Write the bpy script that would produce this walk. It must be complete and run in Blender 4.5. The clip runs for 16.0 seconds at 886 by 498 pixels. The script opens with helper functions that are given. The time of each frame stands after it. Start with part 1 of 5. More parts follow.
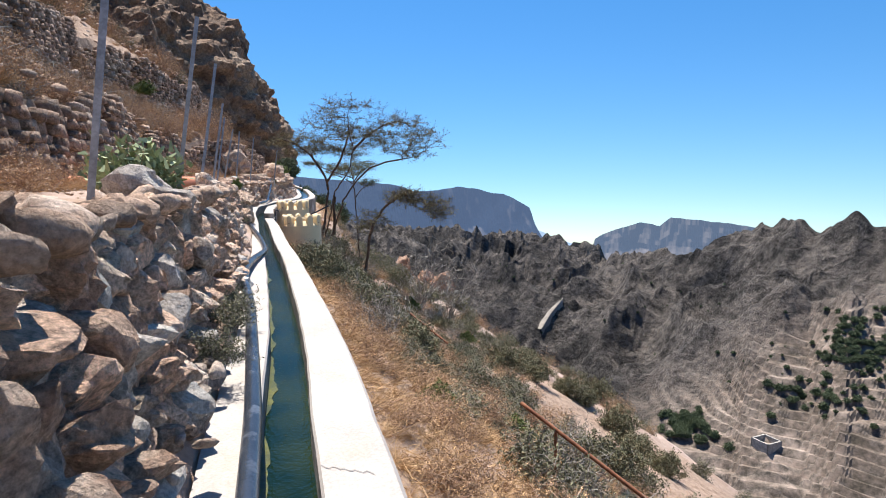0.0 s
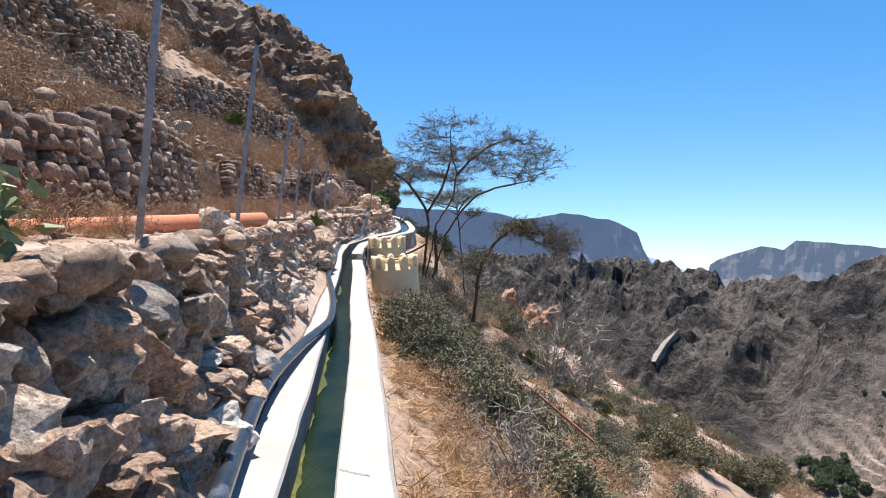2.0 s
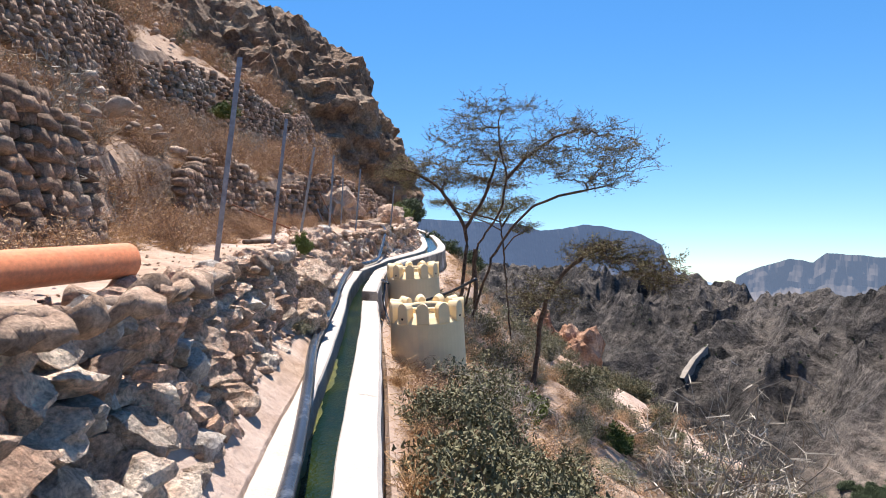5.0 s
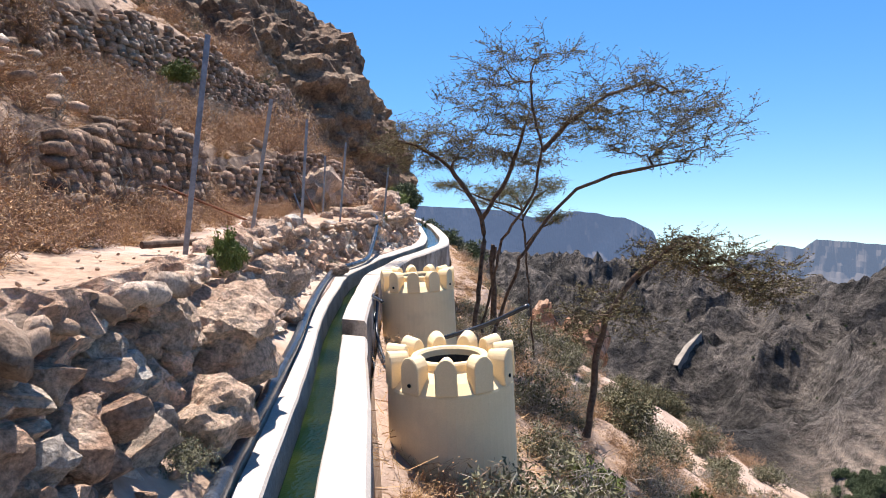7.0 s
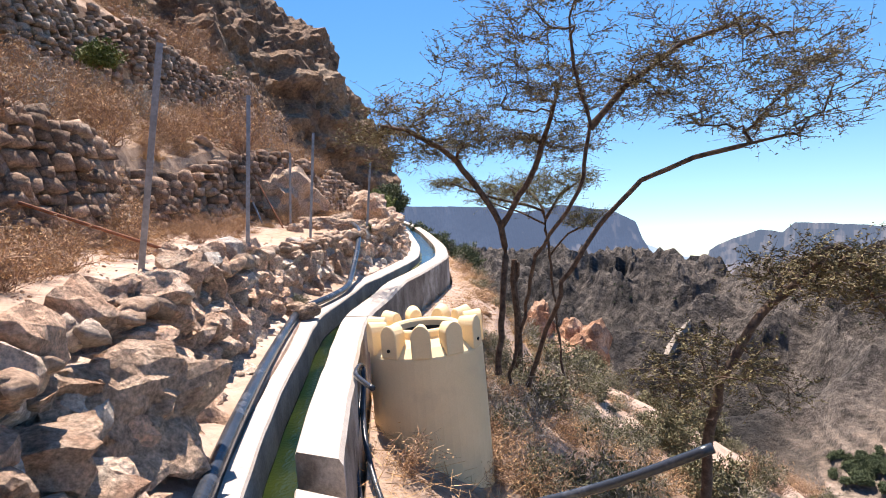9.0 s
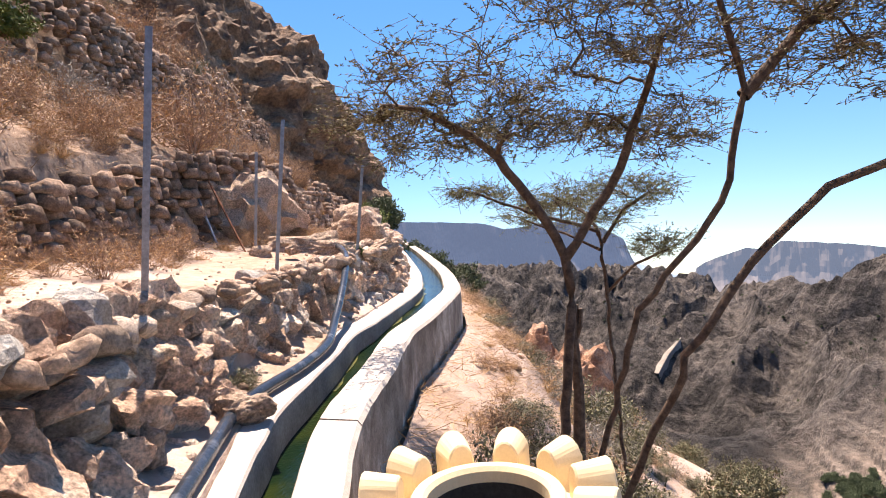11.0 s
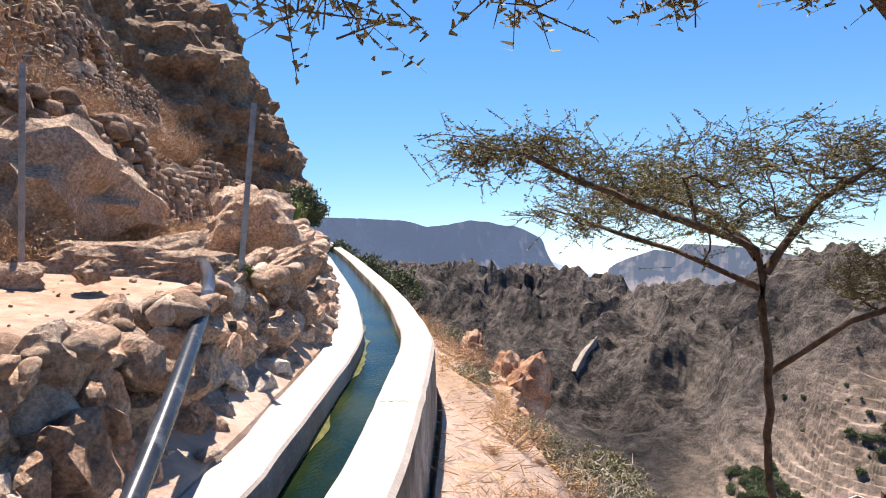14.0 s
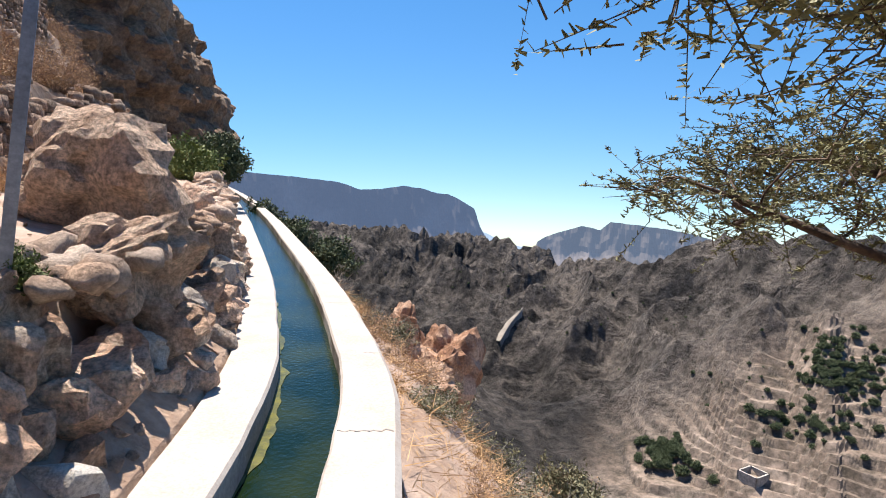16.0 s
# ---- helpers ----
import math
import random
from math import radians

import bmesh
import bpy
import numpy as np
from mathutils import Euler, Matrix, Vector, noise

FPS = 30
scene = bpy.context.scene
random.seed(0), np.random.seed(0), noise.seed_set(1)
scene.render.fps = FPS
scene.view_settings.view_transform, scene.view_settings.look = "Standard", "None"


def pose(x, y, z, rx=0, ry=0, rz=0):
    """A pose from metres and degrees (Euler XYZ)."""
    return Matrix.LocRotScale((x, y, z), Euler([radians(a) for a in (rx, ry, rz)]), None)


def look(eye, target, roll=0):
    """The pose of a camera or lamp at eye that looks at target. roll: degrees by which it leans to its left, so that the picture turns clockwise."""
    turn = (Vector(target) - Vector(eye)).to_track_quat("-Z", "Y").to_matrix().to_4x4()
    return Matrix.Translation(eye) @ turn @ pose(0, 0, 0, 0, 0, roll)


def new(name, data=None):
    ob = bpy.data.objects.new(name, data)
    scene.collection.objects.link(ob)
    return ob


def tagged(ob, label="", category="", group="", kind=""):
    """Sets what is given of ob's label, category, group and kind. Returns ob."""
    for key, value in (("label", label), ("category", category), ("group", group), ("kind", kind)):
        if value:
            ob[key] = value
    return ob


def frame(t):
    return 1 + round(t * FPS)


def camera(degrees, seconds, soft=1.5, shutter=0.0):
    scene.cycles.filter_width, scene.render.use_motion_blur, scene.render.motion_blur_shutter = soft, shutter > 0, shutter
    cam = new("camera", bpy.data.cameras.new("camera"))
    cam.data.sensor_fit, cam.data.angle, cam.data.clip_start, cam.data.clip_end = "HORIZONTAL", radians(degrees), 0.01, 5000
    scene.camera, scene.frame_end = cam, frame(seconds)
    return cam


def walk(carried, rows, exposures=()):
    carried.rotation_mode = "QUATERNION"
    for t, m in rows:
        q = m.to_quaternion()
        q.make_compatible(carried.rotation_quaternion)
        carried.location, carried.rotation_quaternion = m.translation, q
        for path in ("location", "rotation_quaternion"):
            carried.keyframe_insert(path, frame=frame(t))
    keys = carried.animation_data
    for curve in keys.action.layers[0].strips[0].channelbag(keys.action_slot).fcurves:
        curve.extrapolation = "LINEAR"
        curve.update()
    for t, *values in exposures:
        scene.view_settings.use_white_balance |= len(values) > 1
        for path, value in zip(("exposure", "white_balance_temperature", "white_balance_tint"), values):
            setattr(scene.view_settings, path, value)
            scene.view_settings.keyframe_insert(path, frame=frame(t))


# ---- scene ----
# camera and walk: seconds, place, turn
cam = camera(72.0, 16.0, soft=1.0)
PATH = [
    (0.0, -0.014, -0.019, 1.211, 82.74, 0.66, 1.08),
    (0.5, -0.109, 0.929, 1.205, 83.39, 0.27, 2.89),
    (1.0, -0.274, 1.957, 1.164, 84.30, -1.06, 5.33),
    (1.5, -0.417, 2.865, 1.141, 84.57, -0.47, 7.63),
    (2.0, -0.698, 3.845, 1.198, 85.62, 2.34, 10.59),
    (2.5, -0.984, 4.748, 1.237, 86.56, 3.76, 12.58),
    (3.0, -1.158, 5.514, 1.256, 87.30, 3.59, 13.01),
    (3.5, -1.387, 6.299, 1.282, 87.64, 2.73, 12.66),
    (4.0, -1.620, 7.057, 1.262, 87.50, 2.40, 12.56),
    (6.5, -3.077, 11.377, 1.250, 85.69, 2.09, 12.44),
    (7.0, -3.344, 12.261, 1.249, 85.48, 2.28, 11.87),
    (7.5, -3.610, 13.062, 1.256, 84.76, 2.26, 11.39),
    (8.0, -3.840, 13.880, 1.301, 84.90, 2.97, 11.27),
    (8.5, -4.114, 14.651, 1.299, 84.97, 3.68, 11.14),
    (9.0, -4.328, 15.413, 1.338, 85.29, 4.78, 10.22),
    (9.5, -4.599, 16.195, 1.360, 85.92, 4.97, 10.09),
    (10.0, -4.843, 16.903, 1.379, 86.48, 4.45, 9.91),
    (12.5, -5.994, 20.954, 1.342, 86.62, 3.26, 7.21),
    (13.0, -6.204, 21.680, 1.336, 86.02, 1.56, 6.12),
    (13.5, -6.351, 22.372, 1.326, 85.74, 1.75, 4.03),
    (14.0, -6.472, 23.164, 1.341, 85.98, 2.76, 1.92),
    (14.5, -6.626, 23.861, 1.298, 85.62, 2.67, 0.11),
    (15.0, -6.707, 24.499, 1.292, 84.85, 2.80, -1.71),
    (15.5, -6.780, 25.113, 1.294, 83.89, 1.43, -3.21),
    (16.0, -6.838, 25.712, 1.290, 82.70, -1.15, -4.13),
]
walk(cam, [(t, pose(x, y, z, rx, ry, rz)) for t, x, y, z, rx, ry, rz in PATH],
     [(0.0, 0.98, 6300, 9), (4.0, 1.10, 6500, 11), (7.0, 1.19, 6650, 13), (10.0, 1.40, 7250, 18), (12.5, 1.50, 7500, 21),
      (13.5, 1.40, 7300, 19), (14.5, 1.18, 6950, 14), (16.0, 1.05, 6700, 11)])

# sun and sky
SUN_AZ, SUN_EL = -20.0, 67.0     # degrees from +y towards +x, and above the horizon
world = bpy.data.worlds.new("world")
scene.world = world
world.use_nodes = True
wn = world.node_tree
sky = wn.nodes.new("ShaderNodeTexSky")
sky.sky_type = "NISHITA"
sky.sun_disc = False
sky.sun_elevation = radians(SUN_EL)
sky.sun_rotation = radians(SUN_AZ)
sky.altitude = 1500
sky.air_density = 1.3
sky.dust_density = 0.3
sky.ozone_density = 3.0
wn.nodes["Background"].inputs["Strength"].default_value = 0.080
# the plain lies far below the eye, so the sky reaches down past the level
wc, wa = wn.nodes.new("ShaderNodeTexCoord"), wn.nodes.new("ShaderNodeVectorMath")
wa.operation = "ADD"
wa.inputs[1].default_value = (0, 0, 0.15)
wn.links.new(wc.outputs["Generated"], wa.inputs[0])
wn.links.new(wa.outputs[0], sky.inputs["Vector"])
ws = wn.nodes.new("ShaderNodeHueSaturation")
ws.inputs["Saturation"].default_value = 1.32
wn.links.new(sky.outputs[0], ws.inputs["Color"])
wn.links.new(ws.outputs[0], wn.nodes["Background"].inputs[0])
sun_data = bpy.data.lights.new("sun", "SUN")
sun_data.energy, sun_data.angle, sun_data.color = 5.0, radians(0.53), (1.0, 0.94, 0.86)
sun = new("sun", sun_data)
_a, _e = radians(SUN_AZ), radians(SUN_EL)
sun.matrix_world = look((60 * math.sin(_a) * math.cos(_e), 60 * math.cos(_a) * math.cos(_e), 60 * math.sin(_e)), (0, 0, 0))

# ---- materials ----
def mat(name, base, dark=None, scale=4.0, rough=0.9, bump=0.3, fine=40.0, spec=0.3, patch=None, patch_scale=0.7, random_tone=0.0, island_tone=0.0, metal=0.0, patch_at=0.55, contrast=0.45, relief=None):
    """A weathered surface: two scales of noise mix base and dark, patch lies in spots, fine noise gives relief."""
    m = bpy.data.materials.new(name)
    m.use_nodes = True
    n, l = m.node_tree.nodes, m.node_tree.links
    b = n["Principled BSDF"]
    b.inputs["Roughness"].default_value = rough
    b.inputs["Metallic"].default_value = metal
    b.inputs["Specular IOR Level"].default_value = spec
    tc = n.new("ShaderNodeTexCoord")
    geo = n.new("ShaderNodeNewGeometry")
    src = geo.outputs["Position"]
    def tex(s, detail=6.0, ro=0.6):
        t = n.new("ShaderNodeTexNoise")
        t.inputs["Scale"].default_value = s
        t.inputs["Detail"].default_value = detail
        t.inputs["Roughness"].default_value = ro
        l.new(src, t.inputs["Vector"])
        return t.outputs["Fac"]
    def ramp(sock, a, c):
        r = n.new("ShaderNodeMapRange")
        r.inputs["From Min"].default_value, r.inputs["From Max"].default_value = a, c
        r.clamp = True
        l.new(sock, r.inputs["Value"])
        return r.outputs["Result"]
    def mix(fac, ca, cb):
        x = n.new("ShaderNodeMix")
        x.data_type = "RGBA"
        l.new(fac, x.inputs["Factor"]) if not isinstance(fac, float) else None
        if isinstance(fac, float):
            x.inputs["Factor"].default_value = fac
        for s, c in ((x.inputs[6], ca), (x.inputs[7], cb)):
            if isinstance(c, tuple):
                s.default_value = (*c, 1)
            else:
                l.new(c, s)
        return x.outputs[2]
    dark = dark or tuple(v * 0.55 for v in base)
    col = mix(ramp(tex(scale), 0.35, 0.68), dark, base)
    if patch:
        col = mix(ramp(tex(patch_scale, 4.0), patch_at - 0.06, patch_at + 0.08), col, patch)
    grain = ramp(tex(fine, 4.0, 0.7), 0.3, 0.75)
    g = n.new("ShaderNodeMath"); g.operation = "MULTIPLY_ADD"
    l.new(grain, g.inputs[0]); g.inputs[1].default_value = contrast; g.inputs[2].default_value = 1.0 - contrast * 0.55
    tone = g.outputs[0]
    for amount, sock in ((random_tone, None), (island_tone, geo.outputs["Random Per Island"])):
        if amount:
            if sock is None:
                sock = n.new("ShaderNodeObjectInfo").outputs["Random"]
            r = n.new("ShaderNodeMapRange")
            r.inputs["To Min"].default_value, r.inputs["To Max"].default_value = 1 - amount, 1 + amount * 0.6
            l.new(sock, r.inputs["Value"])
            q = n.new("ShaderNodeMath"); q.operation = "MULTIPLY"
            l.new(tone, q.inputs[0]); l.new(r.outputs["Result"], q.inputs[1])
            tone = q.outputs[0]
    v = n.new("ShaderNodeVectorMath"); v.operation = "SCALE"
    l.new(col, v.inputs[0]); l.new(tone, v.inputs["Scale"])
    l.new(v.outputs[0], b.inputs["Base Color"])
    if bump:
        bp = n.new("ShaderNodeBump")
        bp.inputs["Strength"].default_value = bump
        bp.inputs["Distance"].default_value = relief or 0.12 / scale
        l.new(tex(scale * 3, 8.0, 0.7), bp.inputs["Height"])
        l.new(bp.outputs[0], b.inputs["Normal"])
    return m


def leafy(name, base, dark):
    m = mat(name, base, dark, scale=3.0, rough=0.7, bump=0.0, fine=25.0, island_tone=0.35, random_tone=0.15)
    return m


M_PLASTER = mat("white_plaster", (0.47, 0.425, 0.385), (0.38, 0.335, 0.30), scale=2.4, bump=0.25, fine=60, patch=(0.42, 0.345, 0.29), patch_scale=1.4, patch_at=0.62, contrast=0.35, relief=0.02)
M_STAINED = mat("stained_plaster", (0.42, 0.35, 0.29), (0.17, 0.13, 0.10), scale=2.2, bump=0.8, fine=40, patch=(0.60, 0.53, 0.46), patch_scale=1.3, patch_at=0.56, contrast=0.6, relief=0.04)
M_CEMENT = mat("grey_cement", (0.42, 0.39, 0.35), (0.25, 0.23, 0.21), scale=2.5, bump=0.3, patch=(0.5, 0.45, 0.38), patch_scale=0.9)
M_CREAM = mat("cream_paint", (0.78, 0.63, 0.40), (0.73, 0.58, 0.36), scale=2.0, bump=0.08, fine=80, contrast=0.12, relief=0.01, patch=(0.66, 0.53, 0.34), patch_scale=1.7, patch_at=0.63)
M_STONE = mat("limestone", (0.86, 0.60, 0.44), (0.58, 0.36, 0.25), scale=6.0, bump=1.0, fine=38, patch=(0.80, 0.66, 0.54), patch_scale=2.2, random_tone=0.35, patch_at=0.54, contrast=1.1, relief=0.09)
M_RUBBLE = mat("rubble_stone", (0.68, 0.48, 0.35), (0.33, 0.215, 0.15), scale=9.0, bump=1.0, fine=50, patch=(0.54, 0.43, 0.35), patch_scale=1.1, island_tone=0.5, patch_at=0.54, contrast=0.8, relief=0.04)
M_BOULDER = mat("pale_boulder", (0.80, 0.60, 0.46), (0.50, 0.33, 0.23), scale=6.0, bump=1.0, fine=32, patch=(0.68, 0.50, 0.37), patch_scale=1.6, random_tone=0.15, contrast=1.2, relief=0.10)
M_REDROCK = mat("red_rock", (0.42, 0.235, 0.145), (0.20, 0.10, 0.06), scale=0.9, bump=1.0, fine=6, patch=(0.52, 0.36, 0.26), patch_scale=0.35, contrast=1.0, relief=0.2)
M_GREYROCK = mat("grey_rock", (0.64, 0.56, 0.49), (0.31, 0.255, 0.215), scale=8.0, bump=1.0, fine=60, patch=(0.55, 0.51, 0.46), patch_scale=3.0, random_tone=0.25, contrast=0.8, relief=0.04)
M_PALE = mat("whitened_stone", (0.74, 0.68, 0.60), (0.56, 0.49, 0.42), scale=9.0, bump=0.7, fine=50, contrast=0.5, relief=0.03)
M_WATER = bpy.data.materials.new("channel_water")
M_GALV = mat("galvanised_steel", (0.30, 0.32, 0.36), (0.19, 0.205, 0.235), scale=9.0, rough=0.45, bump=0.05, metal=0.8, spec=0.5)
M_HOSE = mat("black_polythene", (0.035, 0.043, 0.06), (0.02, 0.025, 0.034), scale=3.0, rough=0.27, bump=0.05, spec=0.35, patch=(0.085, 0.095, 0.115), patch_scale=5.0, patch_at=0.6)
M_ORANGE = mat("orange_plastic", (0.72, 0.27, 0.13), (0.62, 0.22, 0.10), scale=1.5, rough=0.5, bump=0.02, spec=0.4, patch=(0.70, 0.36, 0.22), patch_scale=1.0)
M_RUST = mat("rusty_iron", (0.30, 0.12, 0.06), (0.16, 0.06, 0.03), scale=12.0, rough=0.8, bump=0.3)
M_BLACK = mat("dark_void", (0.02, 0.02, 0.02), scale=3.0, bump=0.0)
M_BARK = mat("acacia_bark", (0.16, 0.11, 0.08), (0.06, 0.04, 0.03), scale=14.0, bump=0.9, fine=60)
M_LEAF = leafy("acacia_leaf", (0.27, 0.23, 0.11), (0.15, 0.125, 0.06))
M_TWIG = leafy("dry_twig", (0.42, 0.27, 0.17), (0.25, 0.15, 0.10))
M_GREYTWIG = leafy("grey_twig", (0.40, 0.36, 0.30), (0.24, 0.21, 0.18))
M_STRAW = leafy("dry_straw", (0.60, 0.38, 0.19), (0.42, 0.25, 0.12))
M_SHRUB = leafy("shrub_leaf", (0.24, 0.22, 0.12), (0.13, 0.125, 0.07))
M_GREEN = leafy("green_leaf", (0.20, 0.23, 0.06), (0.10, 0.13, 0.03))
M_OLIVE = leafy("olive_leaf", (0.12, 0.15, 0.07), (0.06, 0.08, 0.04))

M_WATER.use_nodes = True
n, l = M_WATER.node_tree.nodes, M_WATER.node_tree.links
b = n["Principled BSDF"]
b.inputs["Roughness"].default_value = 0.04
b.inputs["IOR"].default_value = 1.33
b.inputs["Specular IOR Level"].default_value = 0.35
geo = n.new("ShaderNodeNewGeometry")
mp = n.new("ShaderNodeTexNoise"); mp.inputs["Scale"].default_value = 1.6; mp.inputs["Detail"].default_value = 5
l.new(geo.outputs["Position"], mp.inputs["Vector"])
cr = n.new("ShaderNodeValToRGB")
cr.color_ramp.elements[0].position, cr.color_ramp.elements[0].color = 0.42, (0.004, 0.012, 0.005, 1)
cr.color_ramp.elements[1].position, cr.color_ramp.elements[1].color = 0.70, (0.020, 0.028, 0.006, 1)
l.new(mp.outputs["Fac"], cr.inputs[0]); l.new(cr.outputs[0], b.inputs["Base Color"])
wv = n.new("ShaderNodeTexNoise"); wv.inputs["Scale"].default_value = 30.0; wv.inputs["Detail"].default_value = 3
l.new(geo.outputs["Position"], wv.inputs["Vector"])
bp = n.new("ShaderNodeBump"); bp.inputs["Strength"].default_value = 0.22; bp.inputs["Distance"].default_value = 0.03
l.new(wv.outputs["Fac"], bp.inputs["Height"]); l.new(bp.outputs[0], b.inputs["Normal"])


def ground_material():
    """Pale trodden dust with gravel; pinkish rock and scree where the ground is steep; grey crags far off."""
    m = bpy.data.materials.new("mountain_ground")
    m.use_nodes = True
    n, l = m.node_tree.nodes, m.node_tree.links
    b = n["Principled BSDF"]
    b.inputs["Roughness"].default_value = 0.95
    b.inputs["Specular IOR Level"].default_value = 0.15
    geo = n.new("ShaderNodeNewGeometry")
    def tex(s, d=6.0, ro=0.62):
        t = n.new("ShaderNodeTexNoise")
        t.inputs["Scale"].default_value, t.inputs["Detail"].default_value, t.inputs["Roughness"].default_value = s, d, ro
        l.new(geo.outputs["Position"], t.inputs["Vector"])
        return t.outputs["Fac"]
    def ramp(sock, stops):
        r = n.new("ShaderNodeValToRGB")
        e = r.color_ramp.elements
        while len(e) < len(stops):
            e.new(0.5)
        for k, (p, c) in enumerate(stops):
            e[k].position, e[k].color = p, (*c, 1)
        l.new(sock, r.inputs[0])
        return r.outputs[0]
    def mix(fac, a, c):
        x = n.new("ShaderNodeMix"); x.data_type = "RGBA"
        l.new(fac, x.inputs["Factor"]); l.new(a, x.inputs[6]); l.new(c, x.inputs[7])
        return x.outputs[2]
    near = ramp(tex(2.2, 10.0, 0.75), [(0.3, (0.31, 0.215, 0.168)), (0.5, (0.47, 0.355, 0.292)), (0.68, (0.56, 0.45, 0.385))])
    straw = ramp(tex(9.0), [(0.3, (0.27, 0.175, 0.125)), (0.7, (0.49, 0.36, 0.27))])
    nearmix = mix(ramp(tex(0.45, 4.0), [(0.45, (0, 0, 0)), (0.6, (1, 1, 1))]), near, straw)
    # grey crags; the dark end of both noises also stands in for their shadows
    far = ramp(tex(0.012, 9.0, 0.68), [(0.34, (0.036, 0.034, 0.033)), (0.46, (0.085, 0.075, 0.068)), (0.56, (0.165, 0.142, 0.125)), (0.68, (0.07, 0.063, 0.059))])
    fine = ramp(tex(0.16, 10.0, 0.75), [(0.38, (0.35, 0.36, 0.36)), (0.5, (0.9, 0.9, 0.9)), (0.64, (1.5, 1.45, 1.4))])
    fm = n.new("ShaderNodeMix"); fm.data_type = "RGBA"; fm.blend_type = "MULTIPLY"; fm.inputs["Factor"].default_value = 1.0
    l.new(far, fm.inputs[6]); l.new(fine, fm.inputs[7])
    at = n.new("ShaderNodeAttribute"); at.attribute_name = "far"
    fa = n.new("ShaderNodeAttribute"); fa.attribute_name = "fields"
    soil = ramp(tex(0.05, 10.0, 0.72), [(0.36, (0.07, 0.058, 0.045)), (0.48, (0.175, 0.137, 0.112)), (0.64, (0.30, 0.245, 0.205))])
    bank = ramp(tex(0.5, 8.0, 0.75), [(0.36, (0.05, 0.043, 0.037)), (0.64, (0.19, 0.158, 0.135))])
    ri = n.new("ShaderNodeAttribute"); ri.attribute_name = "bank"
    pale = mix(ri.outputs["Fac"], soil, bank)
    pm = n.new("ShaderNodeMix"); pm.data_type = "RGBA"; pm.blend_type = "MULTIPLY"; pm.inputs["Factor"].default_value = 0.8
    l.new(pale, pm.inputs[6]); l.new(ramp(tex(0.35, 10.0, 0.78), [(0.38, (0.35, 0.36, 0.33)), (0.5, (0.95, 0.93, 0.9)), (0.64, (1.6, 1.5, 1.42))]), pm.inputs[7])
    wild = mix(fa.outputs["Fac"], fm.outputs[2], pm.outputs[2])
    li = n.new("ShaderNodeAttribute"); li.attribute_name = "litter"
    brown = ramp(tex(6.0, 10.0, 0.75), [(0.32, (0.15, 0.102, 0.073)), (0.5, (0.32, 0.222, 0.162)), (0.68, (0.48, 0.36, 0.275))])
    close = mix(li.outputs["Fac"], nearmix, brown)
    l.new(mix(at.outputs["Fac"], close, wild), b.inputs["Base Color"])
    bp = n.new("ShaderNodeBump"); bp.inputs["Strength"].default_value = 0.8; bp.inputs["Distance"].default_value = 0.05
    l.new(tex(14.0, 8.0, 0.7), bp.inputs["Height"])
    bf = n.new("ShaderNodeBump"); bf.inputs["Distance"].default_value = 14.0
    bs = n.new("ShaderNodeMath"); bs.operation = "MULTIPLY_ADD"; bs.use_clamp = True
    l.new(fa.outputs["Fac"], bs.inputs[0]); bs.inputs[1].default_value = -0.75
    l.new(at.outputs["Fac"], bs.inputs[2]); l.new(bs.outputs[0], bf.inputs["Strength"])
    l.new(tex(0.045, 12.0, 0.72), bf.inputs["Height"]); l.new(bp.outputs[0], bf.inputs["Normal"])
    l.new(bf.outputs[0], b.inputs["Normal"])
    return m


M_GROUND = ground_material()


def backdrop_material(name, base, haze_glow):
    """Far rock whose surface glows bluish to stand for the haze in front of it."""
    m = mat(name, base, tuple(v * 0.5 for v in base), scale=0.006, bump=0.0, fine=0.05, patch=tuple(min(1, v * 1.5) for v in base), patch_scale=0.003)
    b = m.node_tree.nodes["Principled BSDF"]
    b.inputs["Emission Color"].default_value = (*haze_glow, 1)
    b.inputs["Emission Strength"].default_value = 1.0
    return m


# the second colour is haze painted as glow, stronger with distance
M_MESA = backdrop_material("far_rock_haze_glow", (0.080, 0.066, 0.056), (0.046, 0.068, 0.118))
M_MESA2 = backdrop_material("farther_rock_haze_glow", (0.095, 0.075, 0.062), (0.060, 0.082, 0.125))
M_PLAIN = backdrop_material("plain_haze_glow", (0.2, 0.19, 0.18), (0.24, 0.32, 0.43))
M_ALGAE = mat("yellow_algae", (0.13, 0.12, 0.012), (0.03, 0.04, 0.006), scale=9.0, rough=0.35, bump=0.3, fine=40, spec=0.5, contrast=0.8)
# cement darkened to stand for the shade down in the turret's pit
M_PITWALL = mat("shade_dark_cement", (0.06, 0.055, 0.05), (0.03, 0.028, 0.025), scale=5.0, bump=0.3)
M_OLDWALL = mat("dark_weathered_stone", (0.50, 0.34, 0.245), (0.20, 0.128, 0.09), scale=8.0, bump=1.0, fine=40, patch=(0.44, 0.35, 0.28), patch_scale=0.9, island_tone=0.55, patch_at=0.58, contrast=0.9, relief=0.05)
M_LEAF2 = leafy("acacia_leaf_fresh", (0.28, 0.27, 0.12), (0.16, 0.15, 0.07))

